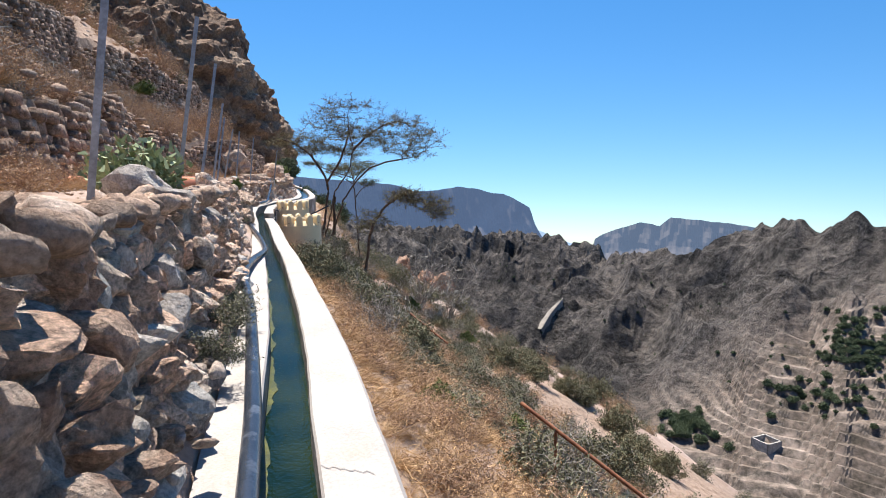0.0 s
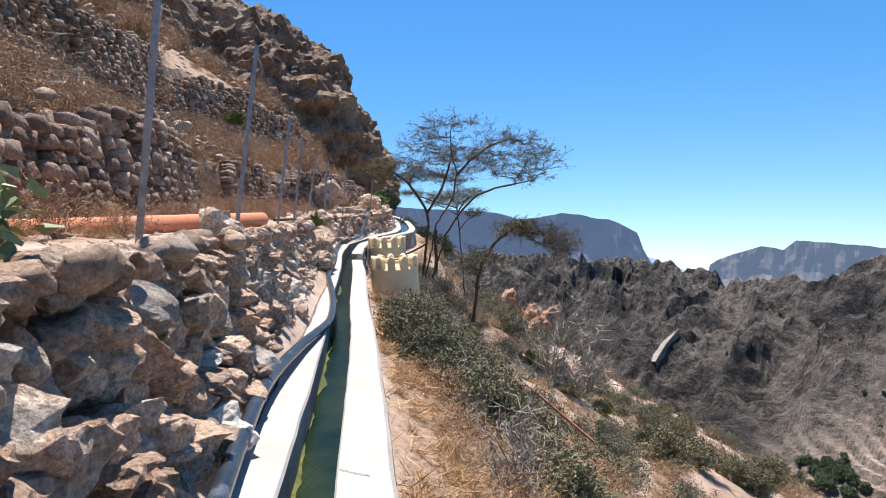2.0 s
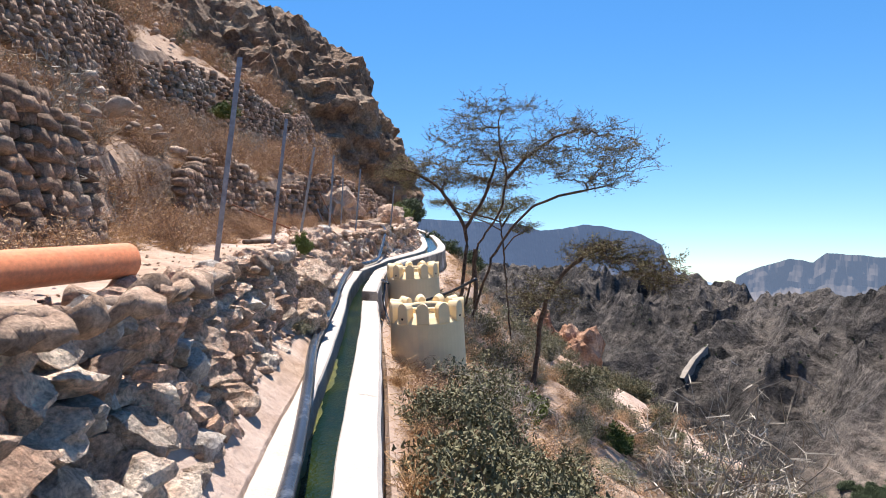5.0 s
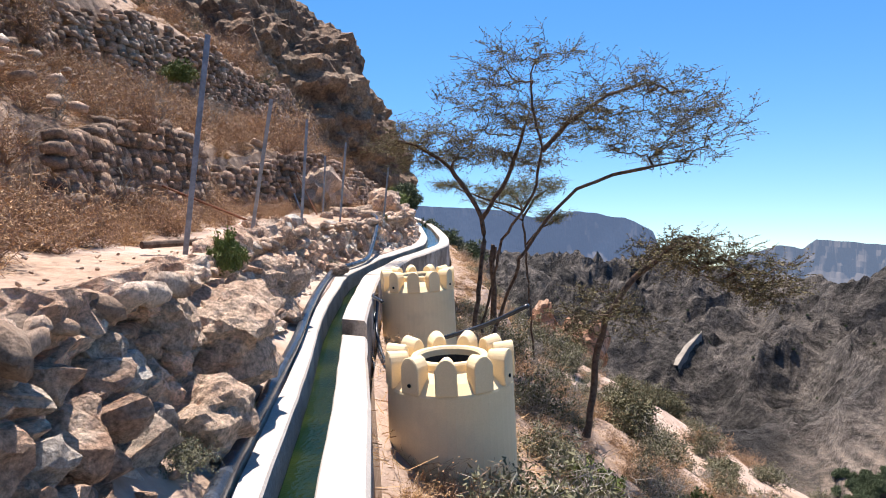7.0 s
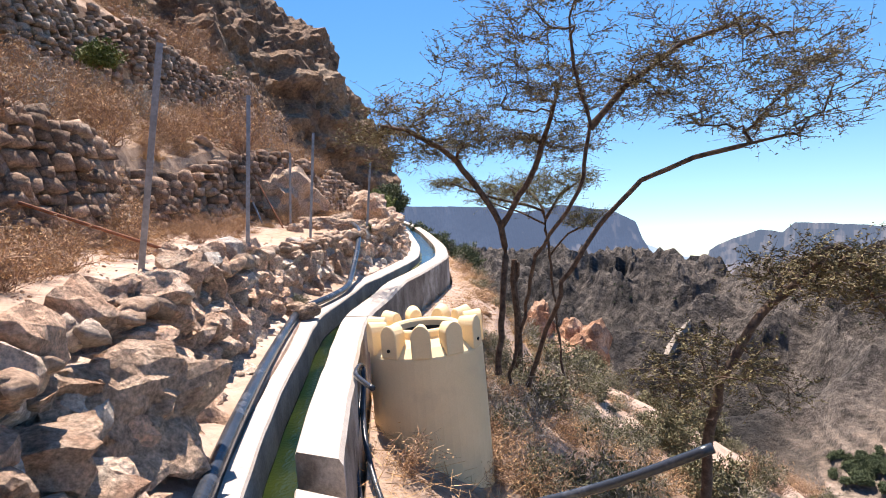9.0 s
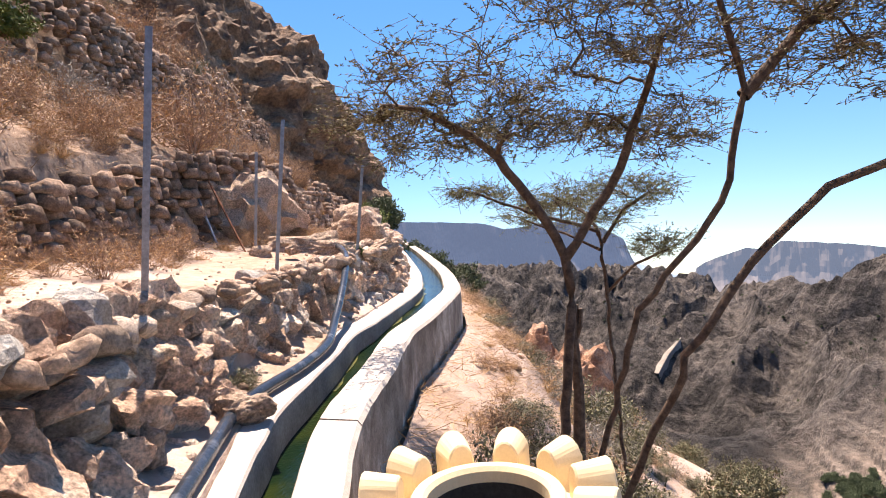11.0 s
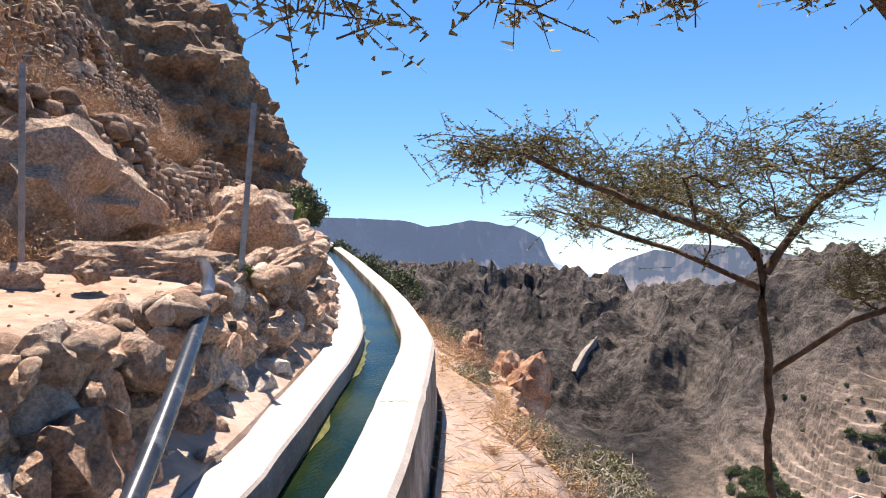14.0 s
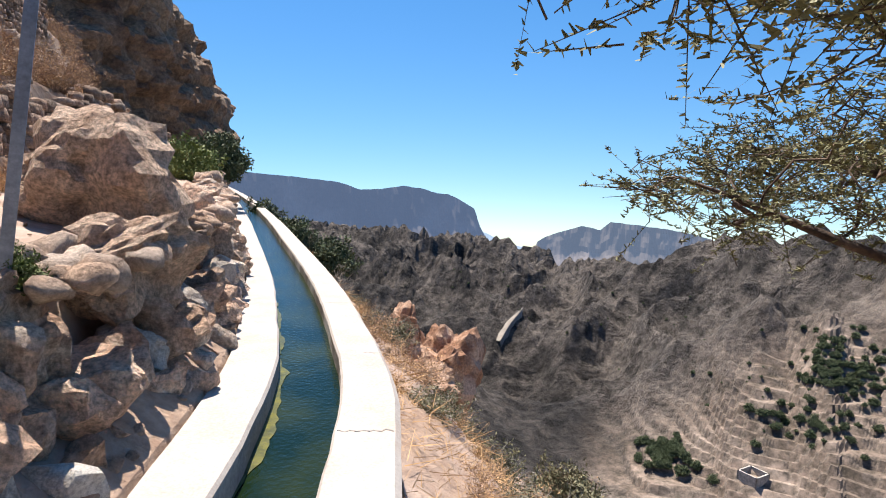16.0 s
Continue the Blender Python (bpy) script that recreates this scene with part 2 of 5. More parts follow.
# ---- plan ----
EDGE = [(-40, 12.5), (-6, 2.25), (0, 0.42), (2.4, -0.30), (4.5, -0.88), (6.45, -1.48), (9.5, -2.47), (11.8, -3.28), (15.9, -4.65),
        (18.4, -5.53), (20.26, -6.07), (22.3, -6.6), (23.9, -6.74), (25.4, -6.89), (26.4, -6.84), (28.0, -6.82), (29.2, -6.84), (30.15, -6.98),
        (32.7, -7.52), (36.6, -8.55), (41, -9.75), (50, -12.4), (64, -17.0), (80, -22.5), (400, -125)]
_ey, _ex = [p[0] for p in EDGE], [p[1] for p in EDGE]


def edge_x(y):
    """x of the channel's outer coping edge at y."""
    k = max(0, min(len(_ey) - 2, int(np.searchsorted(_ey, y)) - 1))
    def slope(i):
        i0, i1 = max(0, i - 1), min(len(_ey) - 1, i + 1)
        return (_ex[i1] - _ex[i0]) / (_ey[i1] - _ey[i0])
    h = _ey[k + 1] - _ey[k]
    t = (y - _ey[k]) / h
    if t > 1 or t < 0:
        return _ex[k + 1] + slope(k + 1) * (y - _ey[k + 1]) if t > 1 else _ex[k] + slope(k) * (y - _ey[k])
    return ((2 * t**3 - 3 * t**2 + 1) * _ex[k] + (t**3 - 2 * t**2 + t) * h * slope(k) + (-2 * t**3 + 3 * t**2) * _ex[k + 1] + (t**3 - t**2) * h * slope(k + 1))


def beside(y, u, z=0.0):
    """The place u metres to the left (uphill) of the coping's outer edge at y."""
    d = (edge_x(y + 0.3) - edge_x(y - 0.3)) / 0.6
    k = math.hypot(1, d)
    return Vector((edge_x(y) - u / k, y - u * d / k, z))


def lerp(v, table):
    return float(np.interp(v, [p[0] for p in table], [p[1] for p in table]))


def smooth(a, b, v):
    t = max(0.0, min(1.0, (v - a) / (b - a)))
    return t * t * (3 - 2 * t)


def fbm(x, y, z=0.0, octaves=4):
    return noise.fractal(Vector((x, y, z)), 0.9, 2.1, octaves)


def height(u, y):
    """Ground level, by the distance u uphill (minus: downhill) of the coping's outer edge."""
    if u < -0.05:
        d = -u
        z = -0.62 - 0.60 * d - 0.25 * smooth(1.0, 3.0, d) - 0.35 * max(0, d - 18) - 8.0 * smooth(35, 56, y) * smooth(1.5, 7, d)
        z -= 1.3 * smooth(0.9, 2.6, d) * smooth(24, 29, y)
        return z + 0.12 * fbm(u * 0.8, y * 0.8) * min(1, d) + 0.5 * fbm(u * 0.12, y * 0.12, 3) * smooth(1, 6, d)
    if u < 1.2:
        return -0.95
    w1 = 4.1 + 0.5 * fbm(y * 0.25, 7.0)
    w2 = 8.2 + 0.8 * fbm(y * 0.15, 2.0)
    top = wall_top(y)
    back = smooth(23, 27, y)
    z = lerp(u, [(1.2, -0.15), (1.42 + 0.12 * back, (top - 0.12) * (1 - back)), (1.7 + 0.06 * back, top - 0.10 * back), (2.05, top + 0.02), (w1 - 0.2, 1.15), (w1 + 0.3, 2.6), (w2, 4.7), (w2 + 0.4, 6.9), (30, 21.0), (60, 60)])
    return z + (0.03 * fbm(u * 1.2, y * 1.2) if u < w1 - 0.2 else 0.28 * fbm(u * 0.7, y * 0.7, 5))


def wall_top(y):
    return lerp(y, [(-5, 1.05), (8, 0.95), (14, 0.80), (20, 0.83), (27, 0.75), (32, 0.85), (45, 1.1), (70, 1.2)])


# ---- helpers of the build ----
def mesh_of(bm, name, material, smooth_shade=False):
    me = bpy.data.meshes.new(name)
    bm.to_mesh(me)
    bm.free()
    for mm in (material if isinstance(material, (list, tuple)) else [material]):
        me.materials.append(mm)
    if smooth_shade:
        me.shade_smooth()
    return me


def part(name, bm, material, parent=None, label="", smooth_shade=False):
    ob = new(name, mesh_of(bm, name, material, smooth_shade))
    if parent:
        ob.parent = parent
    return tagged(ob, label)


def raw(name, verts, faces, material, parent=None, smooth_shade=False):
    me = bpy.data.meshes.new(name)
    me.from_pydata([tuple(v) for v in verts], [], faces)
    me.update()
    me.materials.append(material)
    if smooth_shade:
        me.shade_smooth()
    ob = new(name, me)
    if parent:
        ob.parent = parent
    return ob


def thing(name, at, label, category, group=""):
    ob = new(name)
    ob.location = at
    return tagged(ob, label, category, group)


def tube_into(bm, pts, radii, sides=8, cap=True):
    rings = []
    for i, p in enumerate(pts):
        a, c = Vector(pts[max(0, i - 1)]), Vector(pts[min(len(pts) - 1, i + 1)])
        q = (c - a).normalized().to_track_quat("Z", "Y")
        rings.append([bm.verts.new(Vector(p) + q @ Vector((radii[i] * math.cos(k * math.tau / sides), radii[i] * math.sin(k * math.tau / sides), 0))) for k in range(sides)])
    for r, s in zip(rings, rings[1:]):
        for k in range(sides):
            bm.faces.new((r[k], r[(k + 1) % sides], s[(k + 1) % sides], s[k]))
    if cap:
        bm.faces.new(list(reversed(rings[0])))
        bm.faces.new(rings[-1])


def sweep(name, ys, section, material, parent=None, label="", faces_of=None):
    """A strip along the channel: section(y) gives its closed outline as (u, z) pairs."""
    bm = bmesh.new()
    rings = [[bm.verts.new(beside(y, u, z)) for u, z in section(y)] for y in ys]
    for r, s in zip(rings, rings[1:]):
        for k in range(len(r)):
            f = bm.faces.new((r[k], r[(k + 1) % len(r)], s[(k + 1) % len(r)], s[k]))
            f.material_index = faces_of[k] if faces_of else 0
    for f in (bm.faces.new(rings[0]), bm.faces.new(list(reversed(rings[-1])))):
        f.material_index = 1 if faces_of else 0
    bmesh.ops.recalc_face_normals(bm, faces=bm.faces)
    return part(name, bm, material, parent, label)


# ---- ground: one sheet from the channel to the horizon ----
def skyline(az):
    return lerp(az, [(-60, -4), (-14, -5.2), (-6, -6.2), (0, -6.3), (5, -6.7), (10, -7.4), (14, -8.6), (18, -9.0), (22, -8.2), (26, -6.6), (28.5, -6.1), (30.4, -6.9), (31.8, -6.0), (33.1, -4.9), (34.2, -6.1), (36, -6.8), (45, -5.0), (80, -4), (110, -4)])


def ridge_range(az):
    return lerp(az, [(0, 1200), (8, 1080), (14, 720), (20, 500), (26, 420), (40, 390)])


def valley_share(az, r):
    """0 at the valley's bottom, 1 at the crest of its far side."""
    return smooth(math.log(lerp(az, [(5, 80), (15, 128), (25, 158)])), math.log(ridge_range(az)), math.log(r))


def field_share(az, r):
    """Where the valley's side is laid out in field terraces."""
    x, y = r * math.sin(radians(az)), r * math.cos(radians(az))
    edge = lerp(az, [(12, 0.18), (16, 0.34), (22, 0.50), (28, 0.66), (34, 0.85), (50, 0.95)]) + 0.10 * noise.noise(Vector((x * 0.02, y * 0.02, 8)))
    return smooth(12.5, 15, az) * (1 - smooth(edge - 0.16, edge + 0.10, valley_share(az, r)))


def far_base(az, r):
    """The valley's broad shape: falling from the slope, then up its far side to the crest and down behind."""
    e1, r1 = skyline(az), ridge_range(az)
    el = -33 + (e1 + 33) * valley_share(az, r) ** 0.70
    return max(r * math.tan(radians(el)) if r <= r1 else r1 * math.tan(radians(e1)) - (r - r1) * 0.35, -760)


def far_level(az, r):
    """Level of the valley and its ridges, by bearing and distance."""
    a, r1 = radians(az), ridge_range(az)
    x, y = r * math.sin(a), r * math.cos(a)
    f = valley_share(az, r)
    z = far_base(az, r)
    fields = field_share(az, r)
    if fields > 0:
        st = 2.6
        p, q = 0.8 * x + 0.6 * y, 0.8 * y - 0.6 * x
        zz = z + 0.16 * p + 5.0 * noise.noise(Vector((p * 0.021, q * 0.021, 2))) + 1.6 * noise.noise(Vector((p * 0.07, q * 0.05, 2)))
        k = zz / st - math.floor(zz / st)
        z += fields * ((math.floor(zz / st) + smooth(0.76, 1.0, k)) * st - zz)
    if r < 1900:
        amp = smooth(0.22, 0.75, f) * (1 - 0.85 * fields) * lerp(r1, [(400, 0.62), (1200, 1.0)])
        wx, wy = x + 14 * noise.noise(Vector((x * 0.018, y * 0.018, 21))), y + 14 * noise.noise(Vector((x * 0.018, y * 0.018, 33)))
        rough_r = 1 - abs(noise.noise(Vector((wx * 0.011 + 0.004 * wy, wy * 0.008, 1)))) * 2
        rough_m = 1 - abs(noise.noise(Vector((wx * 0.026, wy * 0.022, 9)))) * 2
        rough_f = 1 - abs(noise.noise(Vector((wx * 0.062, wy * 0.055, 5)))) * 2
        rough_g = 1 - abs(noise.noise(Vector((wx * 0.15, wy * 0.13, 15)))) * 2
        z += (rough_r - 0.5) * (1 + 34 * amp) + (rough_m - 0.5) * (0.5 + 21 * amp) + (rough_f - 0.5) * (0.8 * (1 - fields) + 6.5 * amp)
        z += (rough_g - 0.5) * (0.5 * (1 - fields) + 1.6 * amp) * (0.4 + rough_f) + 0.6 * amp * noise.fractal(Vector((x * 0.3, y * 0.3, 4)), 0.8, 2.1, 2)
    return z


def bank_share(az, r):
    """1 on the stone bank between two fields, 0 on the soil."""
    x, y = r * math.sin(radians(az)), r * math.cos(radians(az))
    z0 = far_base(az, r)
    p, q = 0.8 * x + 0.6 * y, 0.8 * y - 0.6 * x
    zz = (z0 + 0.16 * p + 5.0 * noise.noise(Vector((p * 0.021, q * 0.021, 2))) + 1.6 * noise.noise(Vector((p * 0.07, q * 0.05, 2)))) / 2.6
    return smooth(0.66, 0.78, zz - math.floor(zz))


def far_place(az, el):
    """The place of the valley's side that shows at a bearing and height angle."""
    for k in range(400):
        r = 60 * 1.008 ** k
        if math.degrees(math.atan2(far_level(az, r) - 1.2, r)) > el:
            break
    return Vector((r * math.sin(radians(az)), r * math.cos(radians(az)), far_level(az, r)))


def build_ground():
    ys = [-60, -40, -25, -15, -10] + [-6 + 0.3 * k for k in range(int(66 / 0.3))] + [61 + 1.5 * k for k in range(40)] + [125, 140]
    us = [60, 45, 34, 26, 21, 18, 16, 14.5, 13, 12, 11, 10.2, 9.6, 9.2, 8.9, 8.6, 8.3, 8.0, 7.7, 7.4, 7.0, 6.5, 6.0, 5.5, 5.1, 4.8, 4.55, 4.35, 4.15, 3.95, 3.75, 3.5, 3.2, 2.9, 2.6, 2.3, 2.05, 1.9, 1.76, 1.7, 1.6, 1.54, 1.48, 1.42, 1.2, 1.15, 0.4, 0.02, -0.06, -0.3, -0.7]
    us += [-1.1 - 0.45 * k for k in range(24)] + [-12.5 - 1.2 * k for k in range(20)] + [-38, -42, -48, -56]
    verts, faces, far, fields, litter, bank = [], [], [], [], [], []
    for y in ys:
        for u in us:
            x = edge_x(y) - u
            verts.append((x, y, height(u, y)))
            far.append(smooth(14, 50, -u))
            fields.append(0.0)
            bank.append(0.0)
            litter.append(max(smooth(0.0, 0.3, -u) * (1 - 0.75 * smooth(21, 25, y)), smooth(3.6, 4.4, u)) * smooth(-0.35, 0.15, noise.noise(Vector((x * 0.35, y * 0.35, 6))) + 0.5))
    w = len(us)
    for j in range(len(ys) - 1):
        for i in range(w - 1):
            a = j * w + i
            faces.append((a, a + w, a + w + 1, a + 1))
    # valley, ridges and plain beyond, by direction and distance
    base = len(verts)
    azs = [-40 + 2.0 * k for k in range(12)] + [-16 + 0.2 * k for k in range(300)] + [44 + 3.0 * k for k in range(20)]
    rs = [55 * 1.0098 ** k for k in range(333)] + [1500, 1800, 2300, 3200, 4900]
    for az in azs:
        for r in rs:
            verts.append((r * math.sin(radians(az)), r * math.cos(radians(az)), far_level(az, r)))
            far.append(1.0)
            fields.append(field_share(az, r))
            bank.append(bank_share(az, r) if fields[-1] > 0.02 else 0.0)
            litter.append(0.0)
    w = len(rs)
    for j in range(len(azs) - 1):
        for i in range(w - 1):
            a = base + j * w + i
            faces.append((a, a + 1, a + w + 1, a + w))
    me = bpy.data.meshes.new("ground")
    me.from_pydata(verts, [], faces)
    me.update()
    at = me.attributes.new("far", "FLOAT", "POINT")
    at.data.foreach_set("value", far)
    me.attributes.new("fields", "FLOAT", "POINT").data.foreach_set("value", fields)
    me.attributes.new("litter", "FLOAT", "POINT").data.foreach_set("value", litter)
    me.attributes.new("bank", "FLOAT", "POINT").data.foreach_set("value", bank)
    me.materials.append(M_GROUND)
    ob = new("ground", me)
    tagged(ob, "dry pinkish mountain slope and craggy valley", "ground", kind="structure")


build_ground()


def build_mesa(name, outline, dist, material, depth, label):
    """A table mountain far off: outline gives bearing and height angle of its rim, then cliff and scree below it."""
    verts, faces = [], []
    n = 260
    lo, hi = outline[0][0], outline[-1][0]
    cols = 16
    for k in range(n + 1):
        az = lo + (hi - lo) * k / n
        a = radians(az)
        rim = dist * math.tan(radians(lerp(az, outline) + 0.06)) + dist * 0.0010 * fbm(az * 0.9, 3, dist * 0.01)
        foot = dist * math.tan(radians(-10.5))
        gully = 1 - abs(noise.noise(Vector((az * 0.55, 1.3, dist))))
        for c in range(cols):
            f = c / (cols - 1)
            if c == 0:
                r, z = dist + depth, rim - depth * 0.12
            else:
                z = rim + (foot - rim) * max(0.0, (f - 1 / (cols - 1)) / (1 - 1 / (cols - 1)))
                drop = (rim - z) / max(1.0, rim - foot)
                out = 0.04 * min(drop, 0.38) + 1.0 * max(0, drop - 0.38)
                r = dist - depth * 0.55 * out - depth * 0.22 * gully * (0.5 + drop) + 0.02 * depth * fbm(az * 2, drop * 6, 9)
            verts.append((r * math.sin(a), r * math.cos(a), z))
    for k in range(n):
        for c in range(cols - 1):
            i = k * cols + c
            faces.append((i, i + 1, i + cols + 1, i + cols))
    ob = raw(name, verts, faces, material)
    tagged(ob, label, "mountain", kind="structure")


build_mesa("backdrop", [(-40, 0.4), (-20, 0.2), (-12, -0.6), (-8, -0.95), (-5.6, -1.2), (-3.6, -1.85), (-1.6, -1.75), (0.2, -1.45), (2.4, -1.7), (3.6, -2.1), (4.5, -2.15), (5.4, -2.5), (7.0, -3.4), (7.4, -4.7), (8.1, -6.0), (9.4, -7.4)], 3000, M_MESA, 700, "dark table mountain with sheer rim, bluish haze glow added")
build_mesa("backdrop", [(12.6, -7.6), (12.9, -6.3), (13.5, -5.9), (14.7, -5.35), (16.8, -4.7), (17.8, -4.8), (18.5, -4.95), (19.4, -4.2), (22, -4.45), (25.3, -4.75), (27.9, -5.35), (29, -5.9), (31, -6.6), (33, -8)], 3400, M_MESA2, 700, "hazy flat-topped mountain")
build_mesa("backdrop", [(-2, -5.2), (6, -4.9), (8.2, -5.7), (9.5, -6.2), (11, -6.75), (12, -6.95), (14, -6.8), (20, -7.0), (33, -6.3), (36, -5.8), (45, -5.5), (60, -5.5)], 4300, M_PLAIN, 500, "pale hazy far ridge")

# ---- falaj channel ----
YS = [-8 + 0.25 * k for k in range(int(26.4 / 0.25) + 1)]
YB = [18.4 + 0.2 * k for k in range(21)]
YC = [22.42 + 0.2 * k for k in range(60)] + [34.5 + 1.0 * k for k in range(46)]


def rough_u(y, k=0.0):
    return 0.012 * fbm(y * 1.7, k) + 0.006 * fbm(y * 6, k + 9)


def left_top(y):
    return lerp(y, [(-10, -0.15), (14, -0.15), (20, -0.02), (24, 0.0), (80, 0.0)])


def channel_width(y):
    return lerp(y, [(0, 0.33), (12, 0.33), (18, 0.30), (22, 0.34), (26, 0.40), (29, 0.42), (34, 0.48), (60, 0.5)])


def water_level(y):
    return lerp(y, [(-10, -0.37), (15, -0.36), (20, -0.32), (25, -0.27), (27.5, -0.18), (31, -0.13), (80, -0.13)])


def lip(y):
    """How far the coping's outer edge stands out."""
    return lerp(y, [(0, 0.09), (3, 0.08), (6.5, 0.03), (8.5, 0.0)])


def left_coping(y):
    return lerp(y, [(0, 0.30), (8, 0.32), (13, 0.18), (20, 0.16), (25, 0.28), (30, 0.34), (60, 0.36)])


channel = tagged(new("water_channel"), "white plastered irrigation channel carrying green water", "channel", kind="structure")


def wall_section(zt, depth):
    def s(y):
        a, c = rough_u(y) - lip(y), 0.33 + rough_u(y, 4)
        return [(a, zt - depth), (a - 0.01, zt - 0.035), (a + 0.02, zt), (c - 0.015, zt), (c, zt - 0.02), (c + 0.01, zt - 0.75)]
    return s


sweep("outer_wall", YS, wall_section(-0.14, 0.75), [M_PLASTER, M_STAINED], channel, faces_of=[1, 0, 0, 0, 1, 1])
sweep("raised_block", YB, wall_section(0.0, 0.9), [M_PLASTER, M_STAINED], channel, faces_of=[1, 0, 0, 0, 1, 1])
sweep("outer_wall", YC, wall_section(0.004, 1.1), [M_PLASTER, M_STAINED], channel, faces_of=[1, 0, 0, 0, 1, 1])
YL = [-8 + 0.25 * k for k in range(170)] + [34.5 + 1.0 * k for k in range(46)]
sweep("inner_wall", YL, lambda y: [(0.33 + channel_width(y) + rough_u(y, 2), -0.8), (0.33 + channel_width(y) + rough_u(y, 2), left_top(y) - 0.02), (0.345 + channel_width(y) + rough_u(y, 2), left_top(y)), (0.33 + channel_width(y) + left_coping(y) + 2 * rough_u(y, 3), left_top(y) + 0.01), (0.36 + channel_width(y) + left_coping(y), left_top(y) - 0.5)], [M_PLASTER, M_CEMENT], channel, faces_of=[1, 0, 0, 0, 1])
water = raw("water", [beside(y, u, water_level(y)) for y in YL for u in (0.30, 0.55 + channel_width(y) - 0.2)], [(2 * k, 2 * k + 2, 2 * k + 3, 2 * k + 1) for k in range(len(YL) - 1)], M_WATER)
tagged(water, "shallow green water flowing in the channel", "water", kind="structure")
# dirt berm between channel and dry-stone wall
sweep("berm", YL, lambda y: [(0.30 + channel_width(y) + left_coping(y), left_top(y) - 0.12), (0.36 + channel_width(y) + left_coping(y), left_top(y) + 0.02 + 0.02 * fbm(y * 3, 1)), (1.25, 0.02 + 0.10 + 0.04 * fbm(y * 2, 5)), (1.5, 0.3), (1.5, -0.6)], M_GROUND, channel)

for side, y0, y1 in ((0, 0.5, 15.0), (0, 24.0, 32.0)):
    vs, fs = [], []
    k = 0
    y = y0
    while y < y1:
        w0 = 0.02 + 0.08 * max(0.0, fbm(y * 1.3, 4.0) + 0.35) + 0.02 * fbm(y * 9, 2.0)
        vs += [beside(y, 0.36 + channel_width(y), water_level(y) + 0.004), beside(y, 0.345 + channel_width(y) - max(0.01, w0), water_level(y) + 0.004)]
        y += 0.06
    fs = [(2 * k, 2 * k + 1, 2 * k + 3, 2 * k + 2) for k in range(len(vs) // 2 - 1)]
    raw("algae", vs, fs, M_ALGAE, channel)


def build_crack(y, u0, u1, z):
    """A fine crack across the coping."""
    vs, fs = [], []
    n = 14
    for k in range(n + 1):
        u = u0 + (u1 - u0) * k / n
        yy = y + 0.02 * fbm(u * 14, y) + 0.01 * (k % 3)
        w = 0.003 + 0.003 * abs(fbm(u * 30, y + 3))
        vs += [beside(yy - w, u, z + 0.004), beside(yy + w, u, z + 0.004)]
    fs = [(2 * k, 2 * k + 1, 2 * k + 3, 2 * k + 2) for k in range(n)]
    raw("crack", vs, fs, M_CEMENT, channel)


for y, u0, u1, z in ((2.55, 0.04, 0.31, -0.14), (6.6, 0.12, 0.31, -0.14), (10.6, 0.05, 0.31, -0.14), (13.1, 0.03, 0.22, -0.14), (27.3, 0.04, 0.30, 0.004), (28.6, 0.03, 0.31, 0.004), (29.9, 0.0, 0.15, 0.004), (31.5, 0.05, 0.3, 0.004)):
    build_crack(y, u0, u1, z)

# ---- stones ----
def stone_bm(seed, cuts=9, sub=2, rough=0.05, box=False):
    """A broken stone about 1 m across: a ball cut flat by random planes, with a rough skin."""
    rng = random.Random(seed)
    bm = bmesh.new()
    bmesh.ops.create_icosphere(bm, subdivisions=sub, radius=0.62)
    planes = [(Vector((rng.gauss(0, 1), rng.gauss(0, 1), rng.gauss(0, 1))).normalized(), rng.uniform(0.30, 0.48)) for _ in range(cuts)]
    planes += [(Vector((0, 0, s)), rng.uniform(0.40, 0.50)) for s in (1, -1)]
    if box:
        planes = planes[:3] + [(Vector(a) * s, rng.uniform(0.36, 0.42)) for a in ((1, 0, 0), (0, 1, 0), (0, 0, 1)) for s in (1, -1)]
    shift = Vector((seed * 3.7, seed * 1.3, 0))
    for v in bm.verts:
        for nrm, d in planes:
            k = v.co.dot(nrm)
            if k > d:
                v.co -= nrm * (k - d)
        pit = max(0.0, noise.noise(v.co * 6.5 + shift) - 0.05) + 0.6 * max(0.0, noise.noise(v.co * 13 + shift))
        v.co += v.co.normalized() * rough * (noise.fractal(v.co * 2.6 + shift, 0.7, 2.2, 4) - 0.55 * pit)
    return bm


STONES = [mesh_of(stone_bm(s, sub=3, rough=0.15), "stone", M_STONE) for s in range(14)]
GREY_STONES = [mesh_of(stone_bm(40 + s, sub=3, rough=0.09), "stone", M_GREYROCK) for s in range(5)]
BOULDERS = [mesh_of(stone_bm(60 + s, cuts=11, sub=4, rough=0.16), "boulder", M_BOULDER, False) for s in range(6)]


